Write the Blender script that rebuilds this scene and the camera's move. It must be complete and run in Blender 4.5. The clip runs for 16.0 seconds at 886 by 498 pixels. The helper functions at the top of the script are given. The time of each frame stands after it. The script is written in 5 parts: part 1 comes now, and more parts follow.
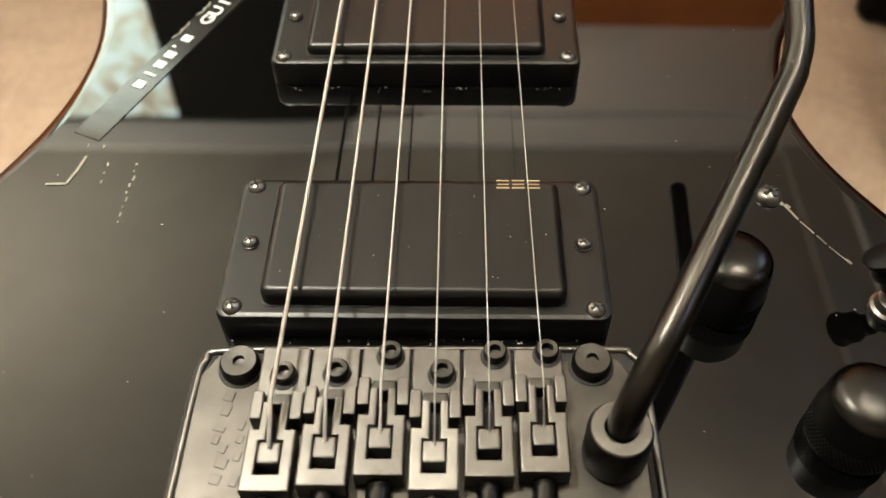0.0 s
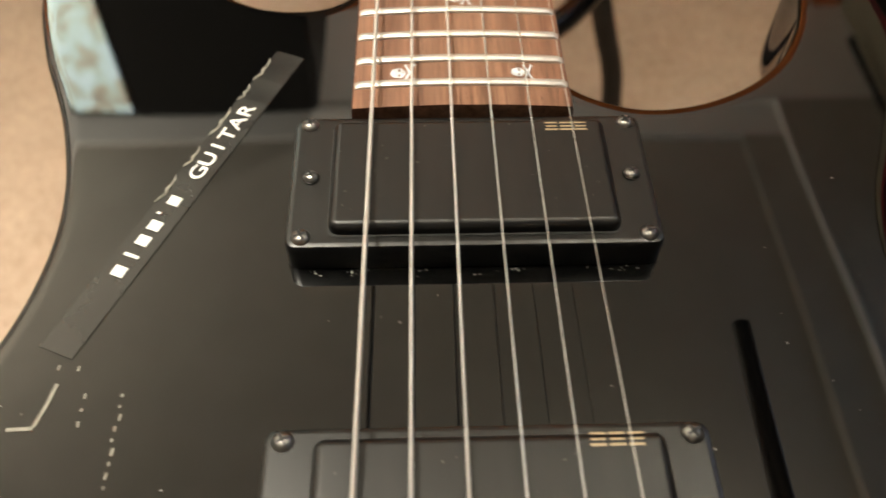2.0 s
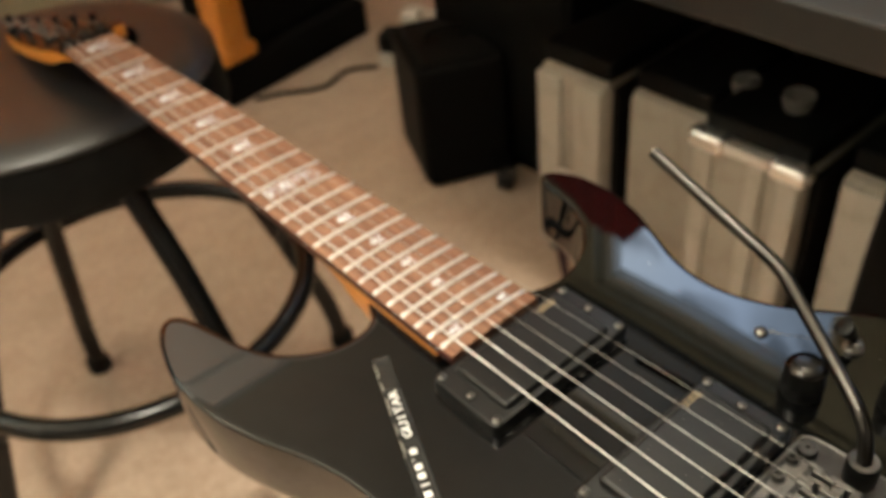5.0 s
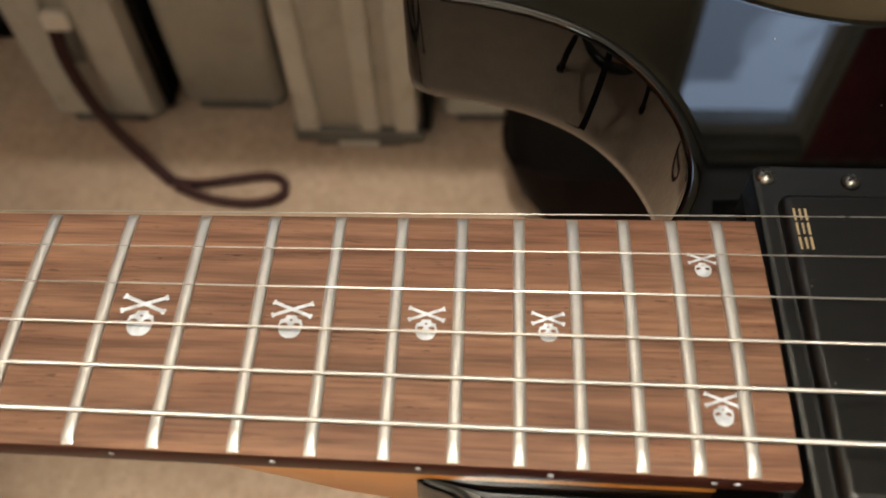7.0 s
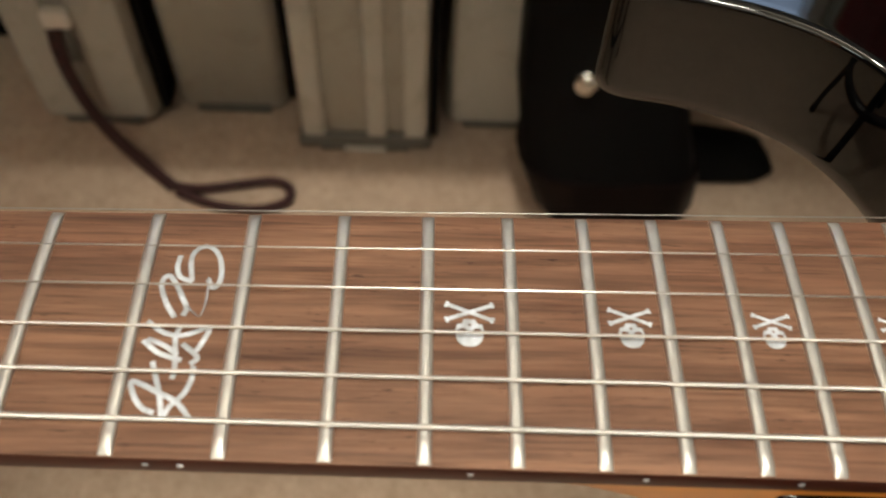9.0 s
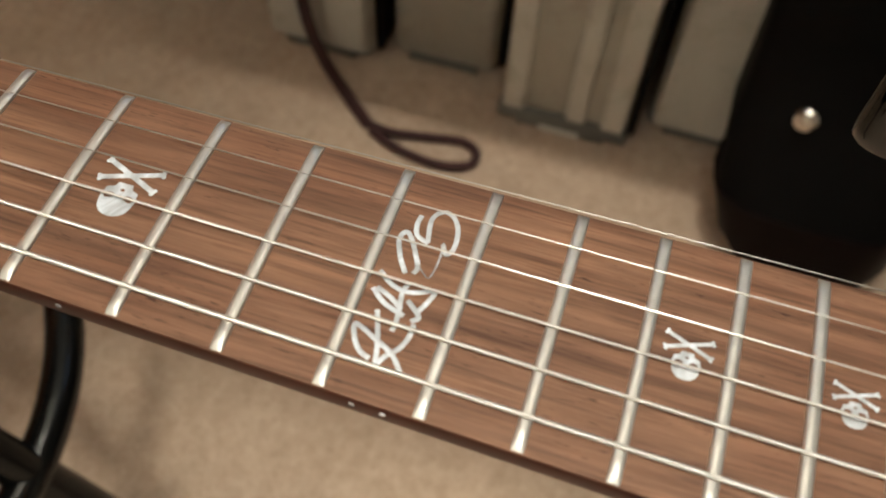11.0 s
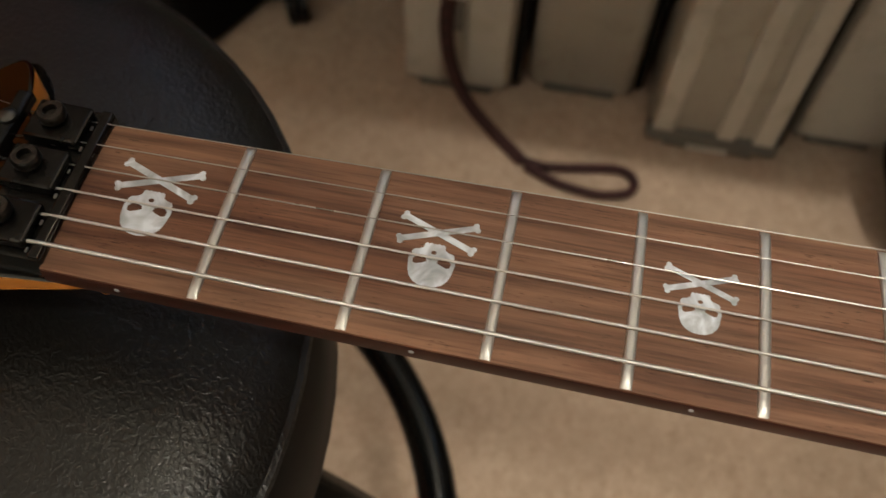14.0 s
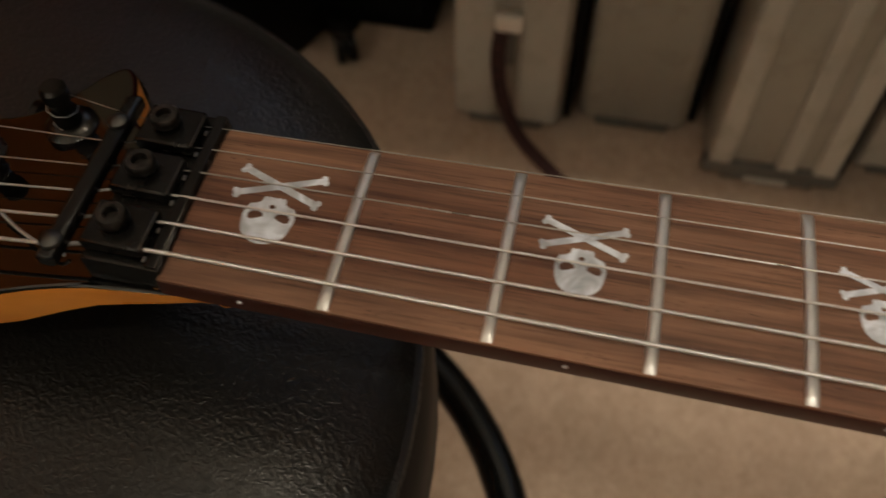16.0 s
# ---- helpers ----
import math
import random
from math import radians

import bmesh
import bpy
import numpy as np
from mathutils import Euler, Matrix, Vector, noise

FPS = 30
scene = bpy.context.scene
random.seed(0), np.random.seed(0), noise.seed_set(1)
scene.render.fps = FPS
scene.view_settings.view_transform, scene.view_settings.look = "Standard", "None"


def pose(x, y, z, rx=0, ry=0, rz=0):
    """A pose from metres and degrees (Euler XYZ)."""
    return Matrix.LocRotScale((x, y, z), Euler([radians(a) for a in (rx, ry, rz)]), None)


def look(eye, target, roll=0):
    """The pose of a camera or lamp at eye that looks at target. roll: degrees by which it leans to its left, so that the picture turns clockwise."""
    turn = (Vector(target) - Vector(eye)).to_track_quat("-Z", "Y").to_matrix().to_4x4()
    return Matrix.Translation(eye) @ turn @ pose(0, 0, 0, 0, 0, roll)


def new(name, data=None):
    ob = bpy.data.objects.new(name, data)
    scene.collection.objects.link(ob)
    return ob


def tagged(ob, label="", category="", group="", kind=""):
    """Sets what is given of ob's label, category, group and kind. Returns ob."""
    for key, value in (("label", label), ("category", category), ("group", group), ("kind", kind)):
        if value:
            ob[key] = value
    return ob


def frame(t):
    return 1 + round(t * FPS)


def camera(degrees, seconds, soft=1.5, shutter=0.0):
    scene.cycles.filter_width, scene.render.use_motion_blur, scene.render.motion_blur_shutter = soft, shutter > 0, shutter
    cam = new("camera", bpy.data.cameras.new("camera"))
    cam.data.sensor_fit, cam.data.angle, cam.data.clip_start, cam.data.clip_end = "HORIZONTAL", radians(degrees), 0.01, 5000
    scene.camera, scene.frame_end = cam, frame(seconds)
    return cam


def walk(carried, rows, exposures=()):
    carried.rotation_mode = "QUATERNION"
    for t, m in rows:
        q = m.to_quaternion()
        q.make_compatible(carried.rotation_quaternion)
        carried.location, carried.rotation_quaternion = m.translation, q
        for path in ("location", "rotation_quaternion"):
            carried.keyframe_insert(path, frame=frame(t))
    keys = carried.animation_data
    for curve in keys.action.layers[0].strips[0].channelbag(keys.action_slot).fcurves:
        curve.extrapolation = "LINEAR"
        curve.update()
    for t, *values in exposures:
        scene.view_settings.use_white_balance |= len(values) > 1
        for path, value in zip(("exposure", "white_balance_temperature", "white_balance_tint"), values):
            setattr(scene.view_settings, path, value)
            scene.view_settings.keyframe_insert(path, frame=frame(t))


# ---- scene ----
cam = camera(54.03, 16.0, soft=1.5, shutter=0.3)
cam.data.dof.use_dof = True
cam.data.dof.focus_distance = 0.205
cam.data.dof.aperture_fstop = 15.0

# seconds, eye, target, roll
PATH = [
    (0, (0.0119, -0.0870, 0.7632), (0.0014, 0.2299, 0.3766), -1.06),
    (0.5, (0.0050, -0.0720, 0.7690), (0.0059, 0.2336, 0.3733), 0.31),
    (1, (-0.0022, -0.0368, 0.7740), (0.0009, 0.2672, 0.3770), -0.18),
    (1.5, (0.0005, -0.0196, 0.7676), (0.0047, 0.2885, 0.3738), -0.40),
    (2, (-0.0120, -0.0131, 0.7641), (0.0020, 0.2918, 0.3681), 1.21),
    (2.5, (-0.0680, -0.0028, 0.7646), (-0.0214, 0.3081, 0.3758), 0.51),
    (3, (-0.0864, 0.0103, 0.7474), (0.0065, 0.3065, 0.3554), 1.16),
    (3.5, (-0.1026, 0.0279, 0.7451), (0.0068, 0.3151, 0.3507), -0.97),
    (4, (-0.1156, 0.0155, 0.7600), (0.0338, 0.2985, 0.3758), 0.27),
    (4.4, (-0.1671, -0.0321, 0.7963), (0.0298, 0.2837, 0.4623), -0.79),
    (4.8, (-0.1949, -0.0884, 0.8885), (0.0216, 0.2360, 0.5755), -5.27),
    (5, (-0.1982, -0.0766, 0.9035), (0.0349, 0.2354, 0.5900), -6.81),
    (5.2, (-0.2152, -0.0291, 0.9003), (0.0511, 0.2522, 0.5842), -6.63),
    (7.3, (-0.0750, 0.2174, 0.7490), (0.1965, 0.2269, 0.3292), -1.41),
    (7.5, (-0.0783, 0.2187, 0.7467), (0.1941, 0.2248, 0.3275), -1.04),
    (8, (-0.0820, 0.2230, 0.7473), (0.1879, 0.2202, 0.3265), 0.36),
    (8.5, (-0.0783, 0.2438, 0.7548), (0.1899, 0.2254, 0.3332), 3.20),
    (9, (-0.0796, 0.2898, 0.7522), (0.2019, 0.2775, 0.3391), 3.42),
    (11.3, (-0.0793, 0.3065, 0.7558), (0.1781, 0.3845, 0.3343), 2.18),
    (11.5, (-0.0809, 0.2951, 0.7672), (0.2001, 0.3546, 0.3579), 0.58),
    (12, (-0.0862, 0.2800, 0.8050), (0.1862, 0.2878, 0.3858), 2.86),
    (12.5, (-0.0966, 0.3634, 0.8090), (0.1671, 0.3611, 0.3842), 6.08),
    (13, (-0.0973, 0.4948, 0.7991), (0.1668, 0.4886, 0.3746), 7.97),
    (13.3, (-0.0964, 0.5162, 0.7875), (0.1645, 0.5182, 0.3610), 7.23),
    (13.5, (-0.0974, 0.5227, 0.7833), (0.1671, 0.5201, 0.3590), 9.35),
    (14, (-0.1017, 0.5411, 0.7802), (0.1573, 0.5855, 0.3548), 2.12),
    (14.5, (-0.1039, 0.5425, 0.7807), (0.1633, 0.5915, 0.3610), 1.66),
    (15, (-0.1010, 0.5381, 0.7836), (0.1758, 0.5840, 0.3698), 2.59),
    (15.5, (-0.1037, 0.5403, 0.7683), (0.1734, 0.5930, 0.3554), 0.46),
    (16, (-0.1047, 0.5657, 0.7617), (0.1714, 0.6315, 0.3501), -1.49),
]
EXPOSURES = [
    (0, 0.25, 6250, 6), (1, 0.3, 6250, 6), (1.5, 0.2, 6300, 6), (2.5, -0.1, 6250, 8), (3, -0.1, 6200, 8), (4, 0.4, 6200, 6), (4.5, 0.4, 6250, 6), (5, 0.1, 6400, 6), (7.3, -0.6, 6200, 8),
    (9.2, -0.75, 6100, 6), (11.3, -0.7, 6000, 5), (12, -0.75, 5900, 4), (13, -0.7, 5950, 5), (14, -0.95, 6150, 8), (15, -0.95, 6150, 9), (16, -1.3, 6500, 11),
]
walk(cam, [(t, look(eye, target, roll)) for t, eye, target, roll in PATH], EXPOSURES)

Z0 = 0.61          # height of the fret tops over the floor
CEIL = 2.4

# ---------------------------------------------------------------- light
world = bpy.data.worlds.new("world")
scene.world = world
world.use_nodes = True
world.node_tree.nodes["Background"].inputs["Color"].default_value = (1.0, 0.85, 0.68, 1)
world.node_tree.nodes["Background"].inputs["Strength"].default_value = 0.05

WARM = (1.0, 0.90, 0.735)


def lamp_bulb(name, at, watts, size):
    data = bpy.data.lights.new(name, "POINT")
    data.energy, data.color, data.shadow_soft_size = watts, WARM, size
    ob = new(name, data)
    ob.location = at
    return ob


# Unseen lamp, placed by its glow mirrored in the guitar.
PENDANT = Vector((0.41, 0.315, 2.16))
# Unseen uplighters added to brighten the ceiling and the far wall.
ADDED_UPLIGHTS = (Vector((-1.50, 1.35, 1.66)), Vector((0.05, 2.28, 1.50)))
# Unseen lamp added to light the guitar and the near carpet.
SHADED = Vector((-0.42, 0.215, 1.95))
lamp_bulb("pendant_bulb", PENDANT, 122, 0.05)
lamp_bulb("added_shaded_bulb", SHADED, 192, 0.10)
lamp_bulb("added_uplight_bulb", ADDED_UPLIGHTS[0], 195, 0.05)
lamp_bulb("added_uplight_bulb", ADDED_UPLIGHTS[1], 47, 0.05)


# ---------------------------------------------------------------- materials
def material(name, base, rough=0.5, metal=0.0, coat=0.0):
    mat = bpy.data.materials.new(name)
    mat.use_nodes = True
    bsdf = mat.node_tree.nodes["Principled BSDF"]
    bsdf.inputs["Base Color"].default_value = (*base, 1)
    bsdf.inputs["Roughness"].default_value = rough
    bsdf.inputs["Metallic"].default_value = metal
    bsdf.inputs["Coat Weight"].default_value = coat
    return mat, mat.node_tree, bsdf


def coords(tree, scale=(1, 1, 1), rotation=(0, 0, 0)):
    tex = tree.nodes.new("ShaderNodeTexCoord")
    mapping = tree.nodes.new("ShaderNodeMapping")
    mapping.inputs["Scale"].default_value = scale
    mapping.inputs["Rotation"].default_value = rotation
    tree.links.new(tex.outputs["Object"], mapping.inputs["Vector"])
    return mapping.outputs["Vector"]


def noise_tex(tree, vector, scale, detail=4.0, rough=0.55, distortion=0.0):
    node = tree.nodes.new("ShaderNodeTexNoise")
    node.inputs["Scale"].default_value = scale
    node.inputs["Detail"].default_value = detail
    node.inputs["Roughness"].default_value = rough
    node.inputs["Distortion"].default_value = distortion
    tree.links.new(vector, node.inputs["Vector"])
    return node.outputs["Fac"]


def ramp(tree, fac, stops):
    node = tree.nodes.new("ShaderNodeValToRGB")
    els = node.color_ramp.elements
    while len(els) < len(stops):
        els.new(0.5)
    for el, (at, col) in zip(els, stops):
        el.position = at
        el.color = (*col, 1) if len(col) == 3 else col
    tree.links.new(fac, node.inputs["Fac"])
    return node.outputs["Color"]


def mix(tree, fac, a, b, mode="MIX"):
    node = tree.nodes.new("ShaderNodeMix")
    node.data_type = "RGBA"
    node.blend_type = mode
    if isinstance(fac, float):
        node.inputs[0].default_value = fac
    else:
        tree.links.new(fac, node.inputs[0])
    for sock, val in ((node.inputs[6], a), (node.inputs[7], b)):
        if isinstance(val, tuple):
            sock.default_value = (*val, 1)
        else:
            tree.links.new(val, sock)
    return node.outputs[2]


def bump(tree, bsdf, height, strength, distance):
    node = tree.nodes.new("ShaderNodeBump")
    node.inputs["Strength"].default_value = strength
    node.inputs["Distance"].default_value = distance
    tree.links.new(height, node.inputs["Height"])
    tree.links.new(node.outputs["Normal"], bsdf.inputs["Normal"])


def rough_range(tree, bsdf, fac, low, high):
    node = tree.nodes.new("ShaderNodeMapRange")
    node.inputs["To Min"].default_value = low
    node.inputs["To Max"].default_value = high
    tree.links.new(fac, node.inputs["Value"])
    tree.links.new(node.outputs["Result"], bsdf.inputs["Roughness"])


def speckled(name, a, b, scale, rough=0.5, metal=0.0, bump_strength=0.0, distance=0.001, stretch=(1, 1, 1), spread=0.1):
    """Two colours mixed by noise, with an uneven gloss and a fine relief."""
    mat, tree, bsdf = material(name, a, rough, metal)
    vec = coords(tree, stretch)
    fac = noise_tex(tree, vec, scale, 5.0)
    tree.links.new(ramp(tree, fac, [(0.3, a), (0.7, b)]), bsdf.inputs["Base Color"])
    rough_range(tree, bsdf, noise_tex(tree, vec, scale * 0.31, 3.0), max(0.02, rough - spread), rough + spread)
    if bump_strength:
        bump(tree, bsdf, fac, bump_strength, distance)
    return mat


def make_lacquer():
    mat, tree, bsdf = material("black_lacquer", (0.0015, 0.0015, 0.0015), 0.05)
    vec = coords(tree)
    haze = noise_tex(tree, vec, 22.0, 6.0, 0.6)
    dust = tree.nodes.new("ShaderNodeTexVoronoi")
    dust.inputs["Scale"].default_value = 190.0
    tree.links.new(vec, dust.inputs["Vector"])
    specks = ramp(tree, dust.outputs["Distance"], [(0.02, (0.06, 0.057, 0.052)), (0.045, (0.0015, 0.0015, 0.0015))])
    where = ramp(tree, noise_tex(tree, vec, 35.0, 2.0), [(0.55, (0, 0, 0)), (0.66, (1, 1, 1))])
    tree.links.new(mix(tree, where, (0.0015, 0.0015, 0.0015), specks), bsdf.inputs["Base Color"])
    rough_range(tree, bsdf, haze, 0.008, 0.034)
    sway = noise_tex(tree, vec, 8.0, 1.0, 0.4)
    bump(tree, bsdf, sway, 0.35, 0.0010)
    bsdf.inputs["IOR"].default_value = 1.55
    return mat


def make_rosewood():
    """Streaky brown wood: long dark bands and pale lines along the neck, sparse short pores."""
    mat, tree, bsdf = material("rosewood", (0.15, 0.08, 0.05), 0.45)
    grain = noise_tex(tree, coords(tree, (400, 19, 400)), 1.0, 7.0, 0.62, 0.6)
    tone = ramp(tree, grain, [(0.26, (0.086, 0.041, 0.026)), (0.40, (0.156, 0.080, 0.049)), (0.57, (0.220, 0.116, 0.071)), (0.76, (0.282, 0.151, 0.093))])
    broad = noise_tex(tree, coords(tree, (34, 9, 34)), 1.0, 3.0, 0.5, 0.4)
    tone = mix(tree, 1.0, tone, ramp(tree, broad, [(0.32, (0.80, 0.68, 0.62)), (0.5, (1.0, 0.98, 0.95)), (0.68, (1.14, 1.11, 1.04))]), "MULTIPLY")
    bands = noise_tex(tree, coords(tree, (200, 9, 200)), 1.0, 5.0, 0.58, 1.0)
    tone = mix(tree, 1.0, tone, ramp(tree, bands, [(0.32, (0.66, 0.60, 0.57)), (0.43, (0.88, 0.85, 0.83)), (0.52, (1, 1, 1)), (0.70, (1.07, 1.05, 1.03))]), "MULTIPLY")
    fine = noise_tex(tree, coords(tree, (1300, 40, 1300)), 1.0, 3.0)
    tone = mix(tree, 1.0, tone, ramp(tree, fine, [(0.30, (0.60, 0.54, 0.51)), (0.48, (1, 1, 1))]), "MULTIPLY")
    dash = noise_tex(tree, coords(tree, (2600, 260, 2600)), 1.0, 2.0)
    where = noise_tex(tree, coords(tree, (130, 30, 130)), 1.0, 2.0)
    pores = mix(tree, ramp(tree, where, [(0.46, (0, 0, 0)), (0.60, (1, 1, 1))]), (1.0, 1.0, 1.0), ramp(tree, dash, [(0.30, (0.30, 0.24, 0.21)), (0.38, (1, 1, 1))]))
    tree.links.new(mix(tree, 1.0, tone, pores, "MULTIPLY"), bsdf.inputs["Base Color"])
    rough_range(tree, bsdf, fine, 0.48, 0.68)
    bsdf.inputs["Specular IOR Level"].default_value = 0.36
    bump(tree, bsdf, fine, 0.25, 0.0003)
    return mat


def make_carpet():
    """Short cut pile: pale tufts, faint trodden patches, tiny darker flecks."""
    mat, tree, bsdf = material("beige_carpet", (0.47, 0.36, 0.27), 0.95)
    vec = coords(tree)
    tuft = tree.nodes.new("ShaderNodeTexVoronoi")
    tuft.inputs["Scale"].default_value = 330.0
    tree.links.new(vec, tuft.inputs["Vector"])
    patch = noise_tex(tree, vec, 75.0, 5.0, 0.65)
    wide = noise_tex(tree, coords(tree, (1, 1.5, 1)), 11.0, 3.0)
    col = ramp(tree, patch, [(0.28, (0.385, 0.282, 0.208)), (0.5, (0.485, 0.366, 0.278)), (0.72, (0.585, 0.456, 0.356))])
    col = mix(tree, 0.35, col, ramp(tree, wide, [(0.35, (0.41, 0.303, 0.222)), (0.65, (0.565, 0.437, 0.337))]))
    flecks = ramp(tree, noise_tex(tree, vec, 190.0, 2.0, 0.5), [(0.26, (0.66, 0.60, 0.55)), (0.36, (1, 1, 1))])
    col = mix(tree, 1.0, col, flecks, "MULTIPLY")
    shade = ramp(tree, tuft.outputs["Distance"], [(0.0, (1.0, 1.0, 1.0)), (0.8, (0.80, 0.785, 0.77))])
    tree.links.new(mix(tree, 1.0, col, shade, "MULTIPLY"), bsdf.inputs["Base Color"])
    bump(tree, bsdf, patch, 0.5, 0.002)
    bsdf.inputs["Sheen Weight"].default_value = 0.25
    return mat


def make_leather():
    mat, tree, bsdf = material("black_leather", (0.0032, 0.0032, 0.0030), 0.40)
    vec = coords(tree)
    cells = tree.nodes.new("ShaderNodeTexVoronoi")
    cells.feature = "SMOOTH_F1"
    cells.inputs["Scale"].default_value = 620.0
    cells.inputs["Smoothness"].default_value = 0.35
    warp = noise_tex(tree, vec, 160.0, 4.0)
    tree.links.new(mix(tree, 0.006, vec, noise_tex(tree, vec, 300.0, 2.0)), cells.inputs["Vector"])
    pebble = ramp(tree, cells.outputs["Distance"], [(0.05, (1, 1, 1)), (0.75, (0, 0, 0))])
    height = mix(tree, 0.25, pebble, ramp(tree, warp, [(0.3, (0, 0, 0)), (0.7, (1, 1, 1))]))
    bump(tree, bsdf, height, 0.5, 0.0004)
    rough_range(tree, bsdf, noise_tex(tree, vec, 14.0), 0.30, 0.42)
    bsdf.inputs["Sheen Weight"].default_value = 0.05
    return mat


def make_wound():
    mat, tree, bsdf = material("wound_steel", (0.60, 0.585, 0.555), 0.42, 0.88)
    wave = tree.nodes.new("ShaderNodeTexWave")
    wave.bands_direction = "Y"
    wave.inputs["Scale"].default_value = 720.0
    tree.links.new(coords(tree), wave.inputs["Vector"])
    bump(tree, bsdf, wave.outputs["Fac"], 0.6, 0.0001)
    return mat


def make_pearl():
    mat, tree, bsdf = material("pearl_inlay", (0.72, 0.71, 0.68), 0.22)
    vec = coords(tree)
    cloud = noise_tex(tree, vec, 120.0, 3.0, 0.5, 1.5)
    tree.links.new(ramp(tree, cloud, [(0.32, (0.36, 0.38, 0.41)), (0.48, (0.52, 0.55, 0.60)), (0.66, (0.80, 0.85, 0.93))]), bsdf.inputs["Base Color"])
    bsdf.inputs["Coat Weight"].default_value = 0.4
    return mat


def make_cord():
    mat, tree, bsdf = material("dark_red_cord", (0.045, 0.008, 0.008), 0.75)
    wave = tree.nodes.new("ShaderNodeTexWave")
    wave.inputs["Scale"].default_value = 130.0
    wave.inputs["Distortion"].default_value = 1.0
    tree.links.new(coords(tree), wave.inputs["Vector"])
    tree.links.new(ramp(tree, wave.outputs["Fac"], [(0.2, (0.016, 0.004, 0.004)), (0.8, (0.050, 0.010, 0.010))]), bsdf.inputs["Base Color"])
    bump(tree, bsdf, wave.outputs["Fac"], 0.5, 0.001)
    return mat


LACQUER = make_lacquer()
ROSEWOOD = make_rosewood()
CARPET = make_carpet()
LEATHER = make_leather()
WOUND = make_wound()
PEARL = make_pearl()
CORD = make_cord()
MAPLE = speckled("amber_maple", (0.56, 0.195, 0.026), (0.68, 0.27, 0.045), 18.0, 0.30, stretch=(6, 0.6, 6))
SATIN = speckled("satin_black_plastic", (0.002, 0.002, 0.0019), (0.0045, 0.0044, 0.0042), 60.0, 0.36, bump_strength=0.05, distance=0.0004, stretch=(6, 1, 1), spread=0.08)
BRIDGE = speckled("black_plated_metal", (0.110, 0.105, 0.099), (0.170, 0.163, 0.154), 140.0, 0.42, 1.0, 0.04, 0.0002)
PLATE_BLACK = speckled("satin_black_plate", (0.060, 0.056, 0.051), (0.092, 0.086, 0.079), 110.0, 0.45, 1.0, 0.10, 0.0003)
BRIDGE_DARK = speckled("dark_plated_metal", (0.045, 0.043, 0.040), (0.080, 0.076, 0.071), 200.0, 0.42, 1.0, 0.04, 0.0002)
BRIDGE_WORN = speckled("worn_black_plating", (0.19, 0.183, 0.172), (0.28, 0.27, 0.255), 160.0, 0.44, 1.0, 0.04, 0.0002)
BLACK_METAL = speckled("black_hardware", (0.020, 0.019, 0.018), (0.036, 0.034, 0.032), 90.0, 0.26, 0.9, 0.03, 0.0002)
DARK_CHROME = speckled("dark_chrome", (0.040, 0.037, 0.034), (0.060, 0.056, 0.052), 40.0, 0.30, 1.0, spread=0.05)
KNOB = speckled("black_chrome_knob", (0.040, 0.038, 0.036), (0.056, 0.053, 0.050), 60.0, 0.27, 1.0, spread=0.06)
KNOB.node_tree.nodes["Principled BSDF"].inputs["Specular Tint"].default_value = (0.15, 0.15, 0.15, 1)
KNURL = speckled("black_knurled_metal", (0.003, 0.003, 0.003), (0.006, 0.006, 0.0055), 300.0, 0.42, 0.3)
SCREW_GREY = speckled("grey_screw_metal", (0.15, 0.144, 0.135), (0.27, 0.258, 0.242), 700.0, 0.34, 1.0, spread=0.1)
NICKEL = speckled("nickel_fret", (0.50, 0.487, 0.465), (0.60, 0.586, 0.56), 160.0, 0.44, 0.78, 0.05, 0.0001, spread=0.08)
STEEL = speckled("plain_steel", (0.40, 0.388, 0.365), (0.50, 0.487, 0.46), 90.0, 0.30, 0.97)
CHROME = speckled("screw_chrome", (0.60, 0.57, 0.52), (0.72, 0.69, 0.64), 300.0, 0.22, 1.0)
NUT_PAD = speckled("worn_black_pad", (0.012, 0.0112, 0.0104), (0.026, 0.0245, 0.023), 260.0, 0.27, 0.8, 0.04, 0.0002)
SCREW_WORN = speckled("worn_socket_screw", (0.035, 0.033, 0.030), (0.11, 0.104, 0.096), 500.0, 0.30, 1.0)
RETAINER = speckled("matt_black_bar", (0.004, 0.0038, 0.0036), (0.008, 0.0077, 0.0073), 120.0, 0.24)
RETAINER.node_tree.nodes["Principled BSDF"].inputs["Specular IOR Level"].default_value = 0.2
# Near-black colour standing in for the shade in gaps, wells and screw cuts.
RECESS_SHADE = speckled("recess_shade_black", (0.006, 0.006, 0.006), (0.012, 0.012, 0.012), 80.0, 0.7)
GOLD = speckled("gold_print", (0.34, 0.26, 0.15), (0.44, 0.345, 0.21), 400.0, 0.4)
WHITE_PRINT = speckled("white_print", (0.58, 0.58, 0.565), (0.70, 0.70, 0.685), 600.0, 0.5)
TAPE = speckled("smoky_label_tape", (0.013, 0.0127, 0.0122), (0.022, 0.0214, 0.0205), 45.0, 0.15, bump_strength=0.1, distance=0.0004)
RESIDUE = speckled("old_glue_residue", (0.13, 0.12, 0.10), (0.25, 0.232, 0.198), 300.0, 0.8)
STOOL_BAND = speckled("stool_band_vinyl", (0.004, 0.004, 0.004), (0.007, 0.007, 0.0065), 40.0, 0.5, bump_strength=0.1)
STOOL_METAL = speckled("black_enamel_tube", (0.0025, 0.0025, 0.0025), (0.005, 0.005, 0.0045), 35.0, 0.24, bump_strength=0.04)
